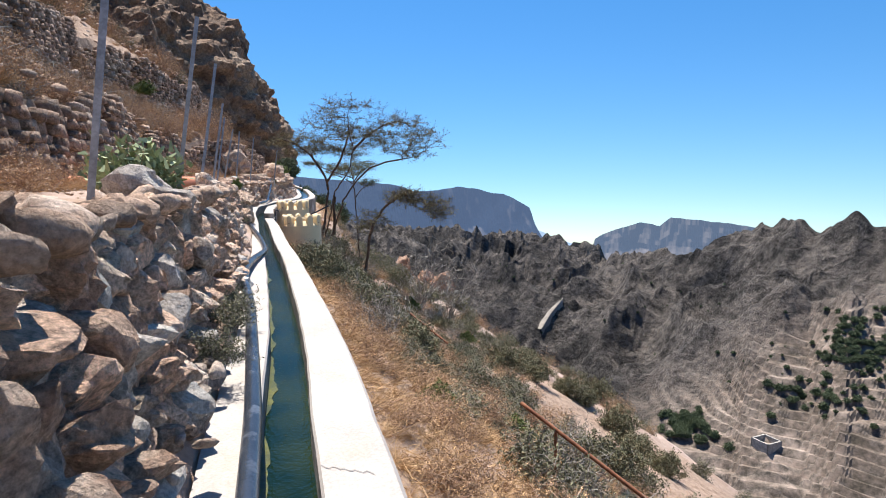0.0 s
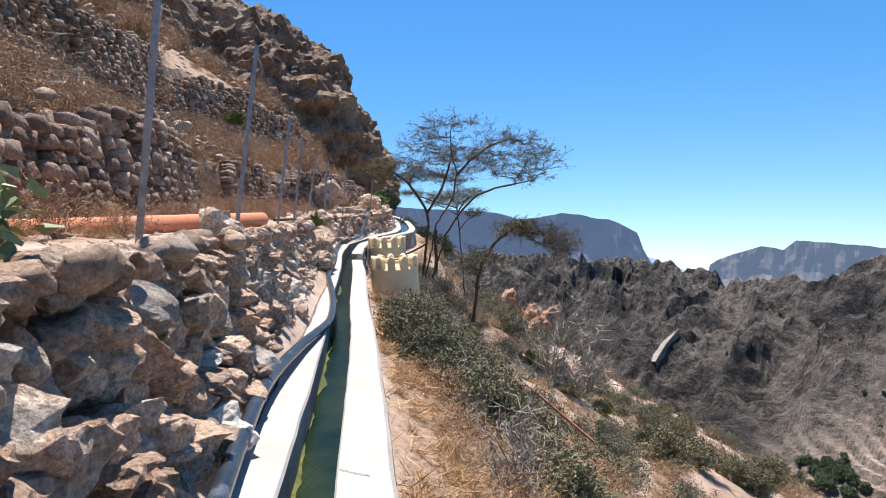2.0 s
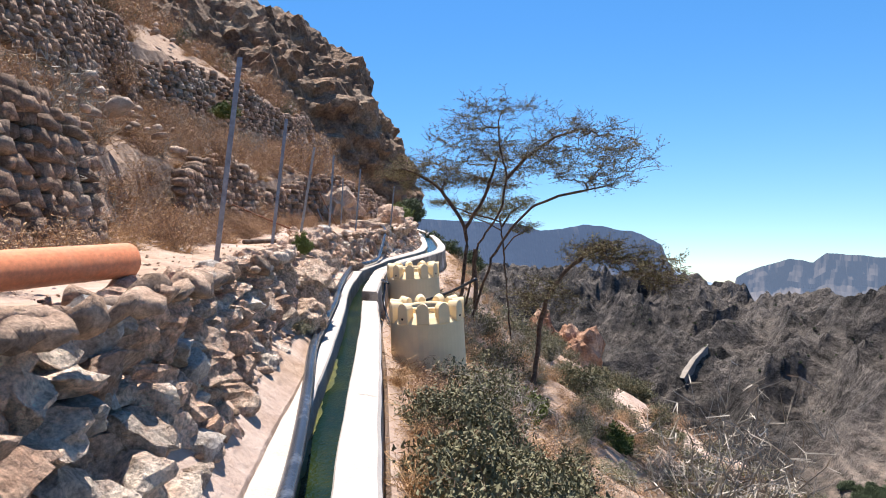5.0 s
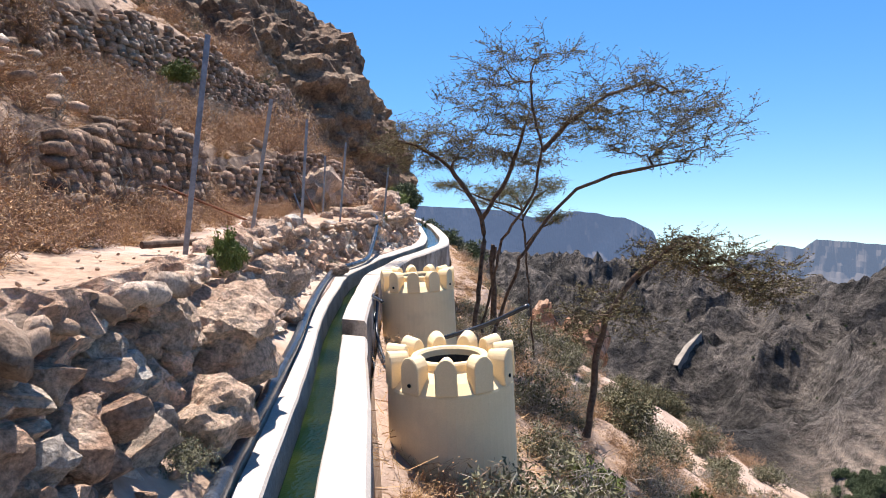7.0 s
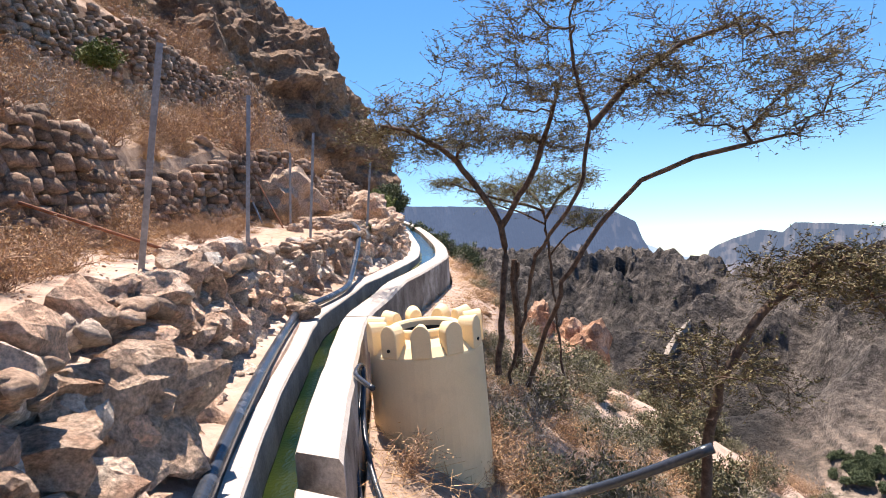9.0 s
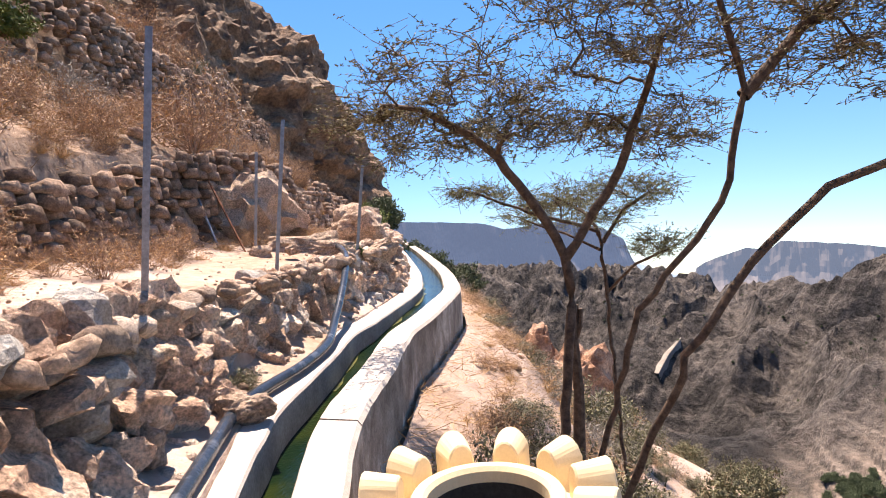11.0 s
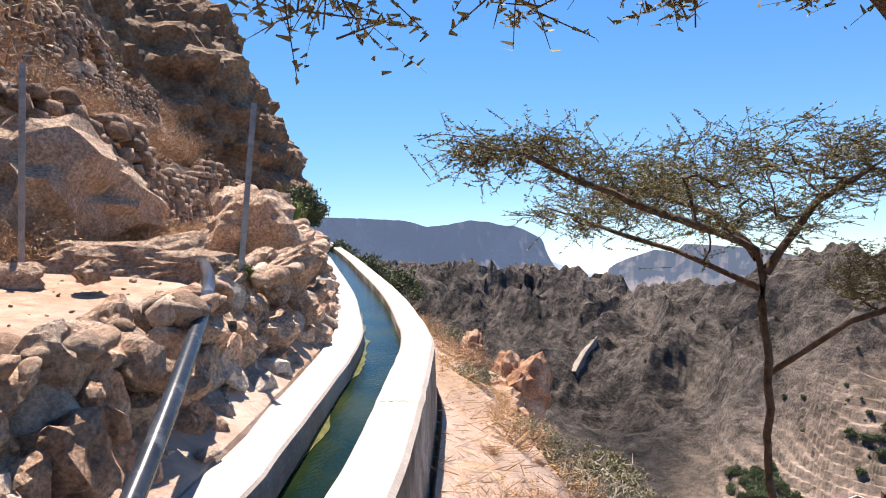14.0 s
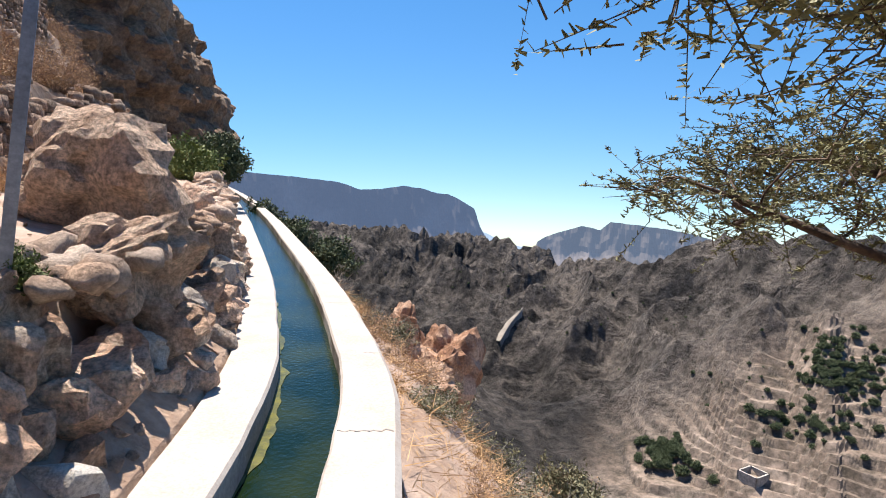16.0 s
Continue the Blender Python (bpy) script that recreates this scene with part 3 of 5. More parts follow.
def merged_stones(name, places, material, parent=None, sub=1, variants=8, box=False):
    """Many stones in one mesh: places are (centre, (sx, sy, sz), turn)."""
    protos = []
    for s in range(variants):
        bm = stone_bm(200 + s, cuts=8, sub=sub, rough=0.05 if box else 0.10, box=box)
        bm.verts.ensure_lookup_table()
        protos.append((np.array([v.co[:] for v in bm.verts]), np.array([[v.index for v in f.verts] for f in bm.faces])))
        bm.free()
    V, Fc, off = [], [], 0
    rng = random.Random(len(places))
    for c, sc, turn in places:
        pv, pf = protos[rng.randrange(variants)]
        lean = 0.22 if box else 0.6
        m = np.array((Euler((rng.uniform(-lean, lean), rng.uniform(-lean, lean), turn)).to_matrix() @ Matrix.Diagonal(sc)))
        V.append(pv @ m.T + np.array(c))
        Fc.append(pf + off)
        off += len(pv)
    V, Fc = np.concatenate(V), np.concatenate(Fc)
    me = bpy.data.meshes.new(name)
    me.vertices.add(len(V))
    me.vertices.foreach_set("co", V.ravel())
    me.loops.add(Fc.size)
    me.loops.foreach_set("vertex_index", Fc.ravel())
    me.polygons.add(len(Fc))
    me.polygons.foreach_set("loop_start", np.arange(0, Fc.size, 3))
    me.update(calc_edges=True)
    me.materials.append(material)
    ob = new(name, me)
    if parent:
        ob.parent = parent
    return ob


def face_u(y, z):
    """The dry-stone wall's face at a height."""
    return lerp(y, [(0, 1.04), (6, 1.14), (10, 1.20), (14, 1.24), (19, 1.22), (24, 1.22), (27, 1.24), (32, 1.24), (60, 1.24)]) + 0.34 * max(0.0, z)


def retaining_wall(y0, y1, label, big=1.0):
    w = tagged(new("stone_wall"), label, "stone wall", kind="structure")
    rng = random.Random(int(y0 * 10) + 3)
    z = -0.10
    while True:
        ch = rng.uniform(0.15, 0.28) * big
        y = y0 + rng.uniform(-0.1, 0.1)
        if z > 1.0:
            break
        while y < y1:
            wd = rng.uniform(0.15, 0.37) * big
            hh = ch * rng.uniform(0.8, 1.35)
            yc = y + wd / 2
            if not (28.3 < yc < 30.6 and z > 0.4) and z + ch * 0.5 < wall_top(yc) + 0.06 + 0.05 * fbm(yc * 2, 1):
                p = beside(yc, face_u(yc, z + ch / 2) + rng.uniform(-0.10, 0.08) + 0.10, z + ch / 2 + rng.uniform(-0.03, 0.03))
                o = new("stone", rng.choice(GREY_STONES if rng.random() < 0.12 else STONES))
                o.parent = w
                d = math.atan2(edge_x(yc + 0.3) - edge_x(yc - 0.3), 0.6)
                o.matrix_basis = Matrix.Translation(p) @ Euler((rng.uniform(-0.3, 0.3), rng.uniform(-0.35, 0.35), -d + rng.uniform(-0.3, 0.3))).to_matrix().to_4x4() @ Matrix.Diagonal((rng.uniform(0.30, 0.46) * big, wd * 1.12, hh * 1.18, 1)) @ Euler((rng.choice((0, 1, 2, 3)) * math.pi / 2 + rng.uniform(-0.2, 0.2), rng.choice((0, 1, 2, 3)) * math.pi / 2, rng.uniform(-0.2, 0.2))).to_matrix().to_4x4()
            y += wd * 0.93
        z += ch * 0.88
    return w


retaining_wall(-1.5, 7.5, "dry-stone retaining wall of large pinkish and grey blocks", 0.88)
retaining_wall(7.5, 16.0, "dry-stone retaining wall of broken limestone beside the channel", 0.92)
retaining_wall(16.0, 24.0, "dry-stone retaining wall with rough boulders", 1.1)
retaining_wall(24.0, 34.0, "dry-stone retaining wall of brown limestone under the path", 1.05)
rng = random.Random(5)
far_wall = []
for k in range(420):
    y = rng.uniform(33.5, 60)
    z = rng.uniform(-0.05, wall_top(y) + 0.15)
    s = rng.uniform(0.22, 0.42)
    far_wall.append((beside(y, face_u(y, z) + 0.05 + rng.uniform(0, 0.25), z), (s, s * rng.uniform(0.8, 1.3), s * 0.8), rng.uniform(0, 6)))
tagged(merged_stones("wall_stones", far_wall, M_RUBBLE), "piled limestone blocks of the wall's far end", "stone wall", kind="stuff")
loose = []
for k in range(520):     # capping rubble on the wall's top
    y = rng.uniform(-2, 33)
    s = rng.uniform(0.06, 0.22)
    u = 1.30 + abs(rng.gauss(0, 0.22))
    loose.append((beside(y, u, wall_top(y) + s * 0.15), (s * 1.3, s, s * 0.8), rng.uniform(0, 6)))
for k in range(260):     # stones fallen on the berm
    y = rng.uniform(1, 31)
    s = rng.uniform(0.03, 0.11)
    loose.append((beside(y, face_u(y, 0) - abs(rng.gauss(0, 0.07)), 0.05 + s * 0.1), (s * 1.3, s, s * 0.8), rng.uniform(0, 6)))
tagged(merged_stones("rubble", loose, M_RUBBLE, sub=2), "loose limestone rubble along the wall", "rubble", kind="stuff")
peb = []
for k in range(1500):
    y, u = rng.uniform(4, 33), rng.uniform(1.5, 4.2)
    s = rng.uniform(0.010, 0.036) * (2.0 if rng.random() < 0.06 else 1)
    peb.append((beside(y, u, height(u, y) + s * 0.15), (s * 1.3, s, s * 0.7), rng.uniform(0, 6)))
for k in range(700):
    y, u = rng.uniform(4, 50), rng.uniform(4.2, 16)
    s = abs(rng.gauss(0, 0.13)) + 0.06
    peb.append((beside(y, u, height(u, y) + s * 0.1), (s * 1.3, s, s * 0.8), rng.uniform(0, 6)))
for k in range(700):
    y, d = rng.uniform(2, 60), rng.uniform(0.3, 14)
    s = abs(rng.gauss(0, 0.10)) + 0.04
    peb.append((beside(y, -d, height(-d, y) + s * 0.1), (s * 1.3, s, s * 0.8), rng.uniform(0, 6)))
tagged(merged_stones("scree", peb, M_RUBBLE), "scattered pebbles and rocks on dusty ground", "rocks", kind="stuff")

# ---- terraces up the hill ----
def terrace(name, u_of, z0, rise, y0, y1, label, skip=()):
    rng = random.Random(int(u_of(10) * 100))
    pl = []
    z = 0.0
    while z < rise:
        ch = rng.uniform(0.13, 0.2)
        y = y0
        while y < y1:
            wd = rng.uniform(0.13, 0.34) * (1.6 if rng.random() < 0.1 else 1)
            ok = not any(a < y < b for a, b in skip) and z < rise * (0.82 + 0.18 * math.sin(y * 0.7)) and noise.noise(Vector((y * 0.3, z * 0.6, 3))) < 0.42
            if ok:
                u = u_of(y) + 0.16 * z
                pl.append((beside(y, u + rng.uniform(-0.05, 0.07), z0(y) + z), (0.34, wd * 1.28, min(wd, ch * 1.5) * rng.uniform(0.95, 1.35)), rng.uniform(-0.2, 0.2) + 0.25))
            y += wd
        z += ch * 0.9
    ob = merged_stones(name, pl, M_OLDWALL, sub=1, box=True)
    return tagged(ob, label, "stone wall", kind="stuff")


terrace("terrace_wall", lambda y: 3.95 + 0.5 * fbm(y * 0.25, 7.0), lambda y: 1.0, 1.75, 2, 62, "old dry-stone terrace wall above the path", ((13.5, 16.5),))
terrace("terrace_wall", lambda y: 8.05 + 0.8 * fbm(y * 0.15, 2.0), lambda y: 4.55, 2.5, 6, 46, "high dry-stone terrace wall on the hillside")


# ---- boulders ----
def boulder(at, size, turn=0.0, mesh=0, tilt=0.0, label="rough pitted pale limestone boulder", grey=False):
    o = new("boulder", BOULDERS[mesh] if not grey else GREY_STONES[mesh % 5])
    o.matrix_basis = pose(*at, tilt, tilt * 0.5, turn) @ Matrix.Diagonal((*size, 1))
    return tagged(o, label, "boulder", "boulders by the path")


PALE = BOULDERS[4].copy()
PALE.materials.clear()
PALE.materials.append(M_PALE)
boulder((-6.60, 18.1, 0.42), (1.05, 0.98, 0.80), 30, 0)
boulder((-6.20, 16.55, 0.30), (0.70, 0.75, 0.60), 70, 1)
boulder((-5.66, 15.95, 0.42), (0.92, 1.05, 0.70), 15, 2, label="large whitish limestone boulder in the wall")
boulder((-5.40, 15.15, 0.12), (0.50, 0.60, 0.46), 75, 3)
boulder((-5.75, 15.30, 0.62), (0.60, 0.55, 0.50), 10, 3, label="squared weathered limestone block on the wall")
boulder((-5.55, 14.55, 0.15), (0.42, 0.5, 0.75), 40, 1, label="dark grey broken rock in the wall", grey=True)
boulder((-9.25, 28.35, 0.98), (1.35, 0.75, 0.48), 20, 4, label="flat whitish limestone outcrop on the path")
boulder((-9.15, 30.4, 1.12), (1.2, 1.3, 1.15), 50, 5, label="large pitted brown boulder beside the channel")
boulder((-8.5, 29.3, 0.72), (0.82, 0.88, 0.70), 120, 0, label="pale limestone boulder above the channel")
boulder((-10.9, 29.6, 1.6), (1.7, 2.4, 1.9), 10, 1, label="huge brown boulder under the terrace wall")
boulder((-9.6, 27.35, 0.98), (0.36, 0.26, 0.24), 10, 2)
boulder((-9.2, 27.45, 0.98), (0.24, 0.2, 0.2), 60, 3)
boulder((-8.55, 21.4, 1.0), (0.26, 0.24, 0.24), 60, 3)
boulder((-8.35, 16.6, 1.0), (0.42, 0.36, 0.26), 10, 4)
boulder((-2.62, 4.9, 1.12), (0.5, 0.42, 0.4), 25, 2, 8, "dark grey boulder on the wall's top", True)
boulder((-2.25, 4.55, 0.92), (0.55, 0.6, 0.4), 60, 1, label="grey slab on the wall's top", grey=True)
boulder((-1.65, 2.3, 0.55), (0.55, 0.7, 0.5), 60, 2)
boulder((-1.55, 1.9, 0.2), (0.5, 0.6, 0.42), 20, 3)
boulder((-2.59, 6.85, 0.0), (0.34, 0.36, 0.27), 30, 4, label="rounded whitish stone lying on the channel edge").data = PALE
boulder(beside(22.2, 0.93, 0.10), (0.30, 0.40, 0.24), 100, 5, label="rounded whitish stone lying beside the channel")
RED = []
for k in (5, 1, 3):
    RED.append(BOULDERS[k].copy())
    RED[-1].materials.clear()
    RED[-1].materials.append(M_REDROCK)
for at, size, turn, k, what in (((-6.5, 71.5, -12.2), (4.2, 3.8, 6.6), 0, 0, "reddish rock pinnacle on the slope"), ((-3.6, 70, -14.0), (5.8, 4.8, 9.0), 40, 1, "reddish rock pinnacle on the slope"),
                                ((-5.2, 67, -14.0), (5.0, 4.5, 4.0), 80, 2, "reddish rock on the slope")):
    o = new("boulder", RED[k])
    o.matrix_basis = pose(*at, 0, 0, turn) @ Matrix.Diagonal((*size, 1))
    tagged(o, what, "boulder", "boulders by the path")


def build_cliff():
    """The bulging cliff at the hill's end."""
    bm = bmesh.new()
    bmesh.ops.create_icosphere(bm, subdivisions=7, radius=1.0)
    for v in bm.verts:
        p = Vector((v.co.x * 24, v.co.y * 32, v.co.z * 24))
        ridge = 1 - abs(noise.noise(Vector((p.x * 0.10, p.y * 0.10, p.z * 0.06)))) * 2
        fine = noise.fractal(p * 0.35, 0.8, 2.2, 5)
        layer = noise.noise(Vector((p.x * 0.03, p.y * 0.03, p.z * 0.55)))
        v.co = p + v.co.normalized() * (ridge * 1.7 - 0.9 + fine * 1.3 + layer * 0.9 + 0.5 * noise.fractal(p * 1.3, 0.8, 2.2, 3))
    o = part("cliff", bm, M_CLIFF)
    o.location = (-46.6, 78, 4)
    tagged(o, "bulging brown cliff of weathered limestone", "cliff", kind="structure")


M_CLIFF = mat("cliff_rock", (0.36, 0.225, 0.14), (0.12, 0.073, 0.05), scale=0.5, bump=1.0, fine=4.0, patch=(0.33, 0.24, 0.17), patch_scale=0.16, contrast=0.9)
M_CLIFF.node_tree.nodes["Bump"].inputs["Distance"].default_value = 0.6
build_cliff()


# ---- plants ----
def add_blade(V, Fc, a, b, w, rng):
    d = (b - a)
    s = d.cross(Vector((rng.gauss(0, 1), rng.gauss(0, 1), rng.gauss(0, 1))))
    if s.length < 1e-6:
        return
    s = s.normalized() * w
    i = len(V)
    V += [a - s, a + s, b + s * 0.35, b - s * 0.35]
    Fc.append((i, i + 1, i + 2, i + 3))


def bush_meshes(seed, twigs, leaves, r, h, leaf=0.03, tw=0.0045, fork=3, droop=0.0, hug=0.25):
    """Twigs that fan out of the root and fork, and small leaves along them: two meshes' data."""
    rng = random.Random(seed)
    V, Fc, LV, LF = [], [], [], []
    for k in range(twigs):
        az, el = rng.uniform(0, math.tau), math.asin(rng.uniform(hug, 1.0))
        d = Vector((math.cos(az) * math.cos(el) * r, math.sin(az) * math.cos(el) * r, math.sin(el) * h)) * rng.uniform(0.65, 1.05)
        p = Vector((rng.gauss(0, 0.06) * r, rng.gauss(0, 0.06) * r, 0))
        n = 4
        pts = [p]
        for i in range(1, n + 1):
            f = i / n
            q = p + d * f + Vector((rng.gauss(0, 0.05) * r, rng.gauss(0, 0.05) * r, rng.gauss(0, 0.05) * h - droop * f * f * h))
            add_blade(V, Fc, pts[-1], q, tw * (1.5 - f), rng)
            pts.append(q)
            if i >= 2:
                for j in range(fork):
                    e = q + Vector((rng.gauss(0, 1), rng.gauss(0, 1), rng.gauss(0.3, 0.8))).normalized() * rng.uniform(0.12, 0.3) * r
                    add_blade(V, Fc, q, e, tw * 0.6, rng)
                    for m in range(leaves):
                        c = q.lerp(e, rng.random()) + Vector((rng.gauss(0, 1), rng.gauss(0, 1), rng.gauss(0, 1))) * leaf * 0.7
                        b = c + Vector((rng.gauss(0, 1), rng.gauss(0, 1), rng.gauss(0.3, 1))).normalized() * leaf * rng.uniform(0.8, 1.6)
                        add_blade(LV, LF, c, b, leaf * 0.32, rng)
    return (V, Fc), (LV, LF)


def plain_mesh(name, data, material):
    me = bpy.data.meshes.new(name)
    me.from_pydata([tuple(v) for v in data[0]], [], data[1])
    me.update()
    me.materials.append(material)
    return me


def plant_kind(seed, twig_mat, leaf_mat, **kw):
    t, lv = bush_meshes(seed, **kw)
    return (plain_mesh("twigs", t, twig_mat), plain_mesh("leaves", lv, leaf_mat) if lv[1] else None)


KINDS = {
    "brush": [plant_kind(s, M_TWIG, M_STRAW, twigs=60, leaves=1, r=0.5, h=0.6, leaf=0.02, fork=3) for s in range(3)],
    "grey": [plant_kind(10 + s, M_GREYTWIG, M_SHRUB, twigs=70, leaves=4, r=0.5, h=0.5, leaf=0.028, fork=3) for s in range(3)],
    "bare": [plant_kind(20 + s, M_GREYTWIG, M_STRAW, twigs=40, leaves=0, r=0.5, h=0.7, fork=3, tw=0.006) for s in range(2)],
    "green": [plant_kind(30 + s, M_TWIG, M_GREEN, twigs=60, leaves=12, r=0.5, h=0.55, leaf=0.045, fork=3) for s in range(2)],
    "dense": [plant_kind(40 + s, M_TWIG, M_SHRUB, twigs=90, leaves=10, r=0.5, h=0.5, leaf=0.03, fork=3) for s in range(3)],
    "olive": [plant_kind(50 + s, M_BARK, M_OLIVE, twigs=80, leaves=12, r=0.5, h=0.75, leaf=0.05, fork=3) for s in range(2)],
    "straw": [plant_kind(70 + s, M_STRAW, M_STRAW, twigs=130, leaves=0, r=0.4, h=0.4, fork=0, tw=0.003, droop=0.25, hug=0.35) for s in range(3)],
}
SAYS = {
    "brush": ("dry brown thorny brush on stony ground", "shrub"), "grey": ("grey-green desert shrub with dry twigs", "shrub"),
    "bare": ("bare bleached grey dead shrub", "shrub"), "green": ("small bright green leafy shrub", "shrub"),
    "dense": ("dense dull green spiny shrub beside the channel", "shrub"), "olive": ("dark green olive tree by the channel", "tree"),
    "straw": ("tuft of dry golden grass", "grass tuft"), "broad": ("broad-leaved pale green shrub on the wall", "shrub"),
}


def plant(kind, at, size, rng, tall=1.0):
    tw, lv = rng.choice(KINDS[kind])
    label, cat = SAYS[kind]
    o = tagged(new("grass_tuft" if kind == "straw" else "olive_tree" if kind == "olive" else "shrub", tw), label, cat, kind + " plants")
    o.matrix_basis = pose(*at, rng.uniform(-8, 8), rng.uniform(-8, 8), rng.uniform(0, 360)) @ Matrix.Diagonal((size, size, size * tall, 1))
    if lv:
        c = new("leaves", lv)
        c.parent = o
    return o


M_BROAD = leafy("broad_leaf", (0.40, 0.44, 0.24), (0.22, 0.26, 0.12))
KINDS["broad"] = [plant_kind(80, M_TWIG, M_BROAD, twigs=16, leaves=10, r=0.45, h=0.6, leaf=0.075, fork=2, tw=0.008)]
rng = random.Random(77)


def joined_plants(name, kind, places, label, category):
    """Many plants of one kind in two meshes: twigs, with the leaves as their part."""
    arrs = []
    for tw, lv in KINDS[kind]:
        row = []
        for me in (tw, lv):
            if me is None:
                row.append(None)
                continue
            co = np.empty(len(me.vertices) * 3)
            me.vertices.foreach_get("co", co)
            ix = np.empty(len(me.loops), dtype=np.int64)
            me.loops.foreach_get("vertex_index", ix)
            row.append((co.reshape(-1, 3), ix.reshape(-1, 4), me.materials[0]))
        arrs.append(row)
    top = None
    for part_no, part_name in ((0, name), (1, "leaves")):
        if arrs[0][part_no] is None:
            continue
        V, Fc, off = [], [], 0
        for k, (m, which) in enumerate(places):
            pv, pf, _ = arrs[which % len(arrs)][part_no]
            m = np.array(m)
            V.append(pv @ m[:3, :3].T + m[:3, 3])
            Fc.append(pf + off)
            off += len(pv)
        V, Fc = np.concatenate(V), np.concatenate(Fc)
        me = bpy.data.meshes.new(part_name)
        me.vertices.add(len(V))
        me.vertices.foreach_set("co", V.ravel())
        me.loops.add(Fc.size)
        me.loops.foreach_set("vertex_index", Fc.ravel())
        me.polygons.add(len(Fc))
        me.polygons.foreach_set("loop_start", np.arange(0, Fc.size, 4))
        me.update(calc_edges=True)
        me.materials.append(arrs[0][part_no][2])
        ob = new(part_name, me)
        if top is None:
            top = tagged(ob, label, category, kind="stuff")
        else:
            ob.parent = top


POOL = {}


def spread(kind, count, y_range, u_range, size, tall=1.0, single=False):
    for k in range(count):
        y, u = rng.uniform(*y_range), rng.uniform(*u_range)
        p = beside(y, u)
        at = (p.x, p.y, height(edge_x(p.y) - p.x, p.y) - 0.03)
        s, h = rng.uniform(*size), tall * rng.uniform(0.8, 1.2)
        if single:
            plant(kind, at, s, rng, h)
        else:
            POOL.setdefault(kind, []).append((pose(*at, rng.uniform(-8, 8), rng.uniform(-8, 8), rng.uniform(0, 360)) @ Matrix.Diagonal((s, s, s * h, 1)), k))


# downhill side
spread("brush", 50, (1, 20), (-5, -0.5), (0.5, 1.0), 0.8, True)
spread("straw", 70, (0.5, 20), (-4, -0.2), (0.6, 1.2), 0.9, True)
spread("grey", 40, (4, 22), (-6, -0.8), (0.6, 1.1), 0.8, True)
spread("brush", 240, (1, 26), (-9, -0.4), (0.5, 1.0), 0.8)
spread("straw", 330, (0.5, 26), (-8, -0.15), (0.6, 1.2), 0.9)
spread("grey", 90, (5, 30), (-9, -0.7), (0.6, 1.2))
spread("bare", 40, (5, 30), (-8, -0.8), (0.7, 1.4))
spread("green", 14, (3, 30), (-7, -1.4), (0.4, 0.9))
spread("dense", 30, (10, 15.5), (-2.6, -0.6), (0.75, 1.15))
spread("dense", 34, (12, 40), (-13, -4), (0.9, 1.8))
spread("brush", 110, (24, 70), (-16, -2.5), (0.8, 1.6))
spread("grey", 90, (22, 70), (-18, -1.5), (0.7, 1.6))
spread("straw", 120, (22, 50), (-7, -0.4), (0.5, 0.9))
spread("bare", 40, (22, 40), (-7, -0.8), (0.7, 1.3))
spread("brush", 110, (21, 36), (-6, -0.5), (0.5, 1.0), 0.8)
spread("grey", 50, (21, 36), (-6, -0.7), (0.5, 1.0), 0.8)
spread("straw", 420, (0.3, 12), (-4.5, -0.14), (0.5, 1.0), 0.75)
spread("straw", 230, (0.3, 14), (-1.0, -0.16), (0.35, 0.7), 0.7)
spread("brush", 190, (0.5, 12), (-5, -0.35), (0.4, 0.8), 0.65)
spread("dense", 9, (13.2, 15.2), (-1.7, -0.6), (0.8, 1.1), 0.9)
# uphill side
spread("brush", 40, (5, 32), (4.4, 8.0), (0.7, 1.5), 1.0, True)
spread("brush", 230, (4, 38), (4.3, 8.0), (0.6, 1.4))
spread("straw", 420, (3, 44), (4.2, 8.2), (0.6, 1.4))
spread("brush", 330, (6, 64), (8.6, 24), (1.0, 3.0), 1.1)
spread("grey", 70, (8, 60), (8.6, 24), (1.0, 2.4), 1.1)
spread("straw", 160, (8, 60), (8.6, 20), (1.0, 2.0))
spread("straw", 110, (2, 32), (3.0, 3.9), (0.5, 0.9))
spread("brush", 50, (4, 32), (2.9, 3.9), (0.5, 0.9))
spread("bare", 50, (6, 30), (4.3, 8), (0.8, 1.6))
spread("brush", 80, (5, 24), (3.5, 4.4), (0.6, 1.2), 0.9)
spread("straw", 60, (1, 30), (1.35, 1.9), (0.3, 0.6))
for kind, (label, category) in (("brush", ("dense dry brown brush covering the slopes", "brush")), ("straw", ("dry golden grass covering the slopes", "grass")),
                                ("grey", ("grey-green desert scrub on the slopes", "scrub")), ("bare", ("bleached dead scrub on the slopes", "scrub")),
                                ("green", ("scattered green shrubs on the slope", "scrub")), ("dense", ("dull green thorn scrub below the channel", "scrub"))):
    joined_plants("dry_brush" if kind == "brush" else "dry_grass" if kind == "straw" else "scrub", kind, POOL[kind], label, category)


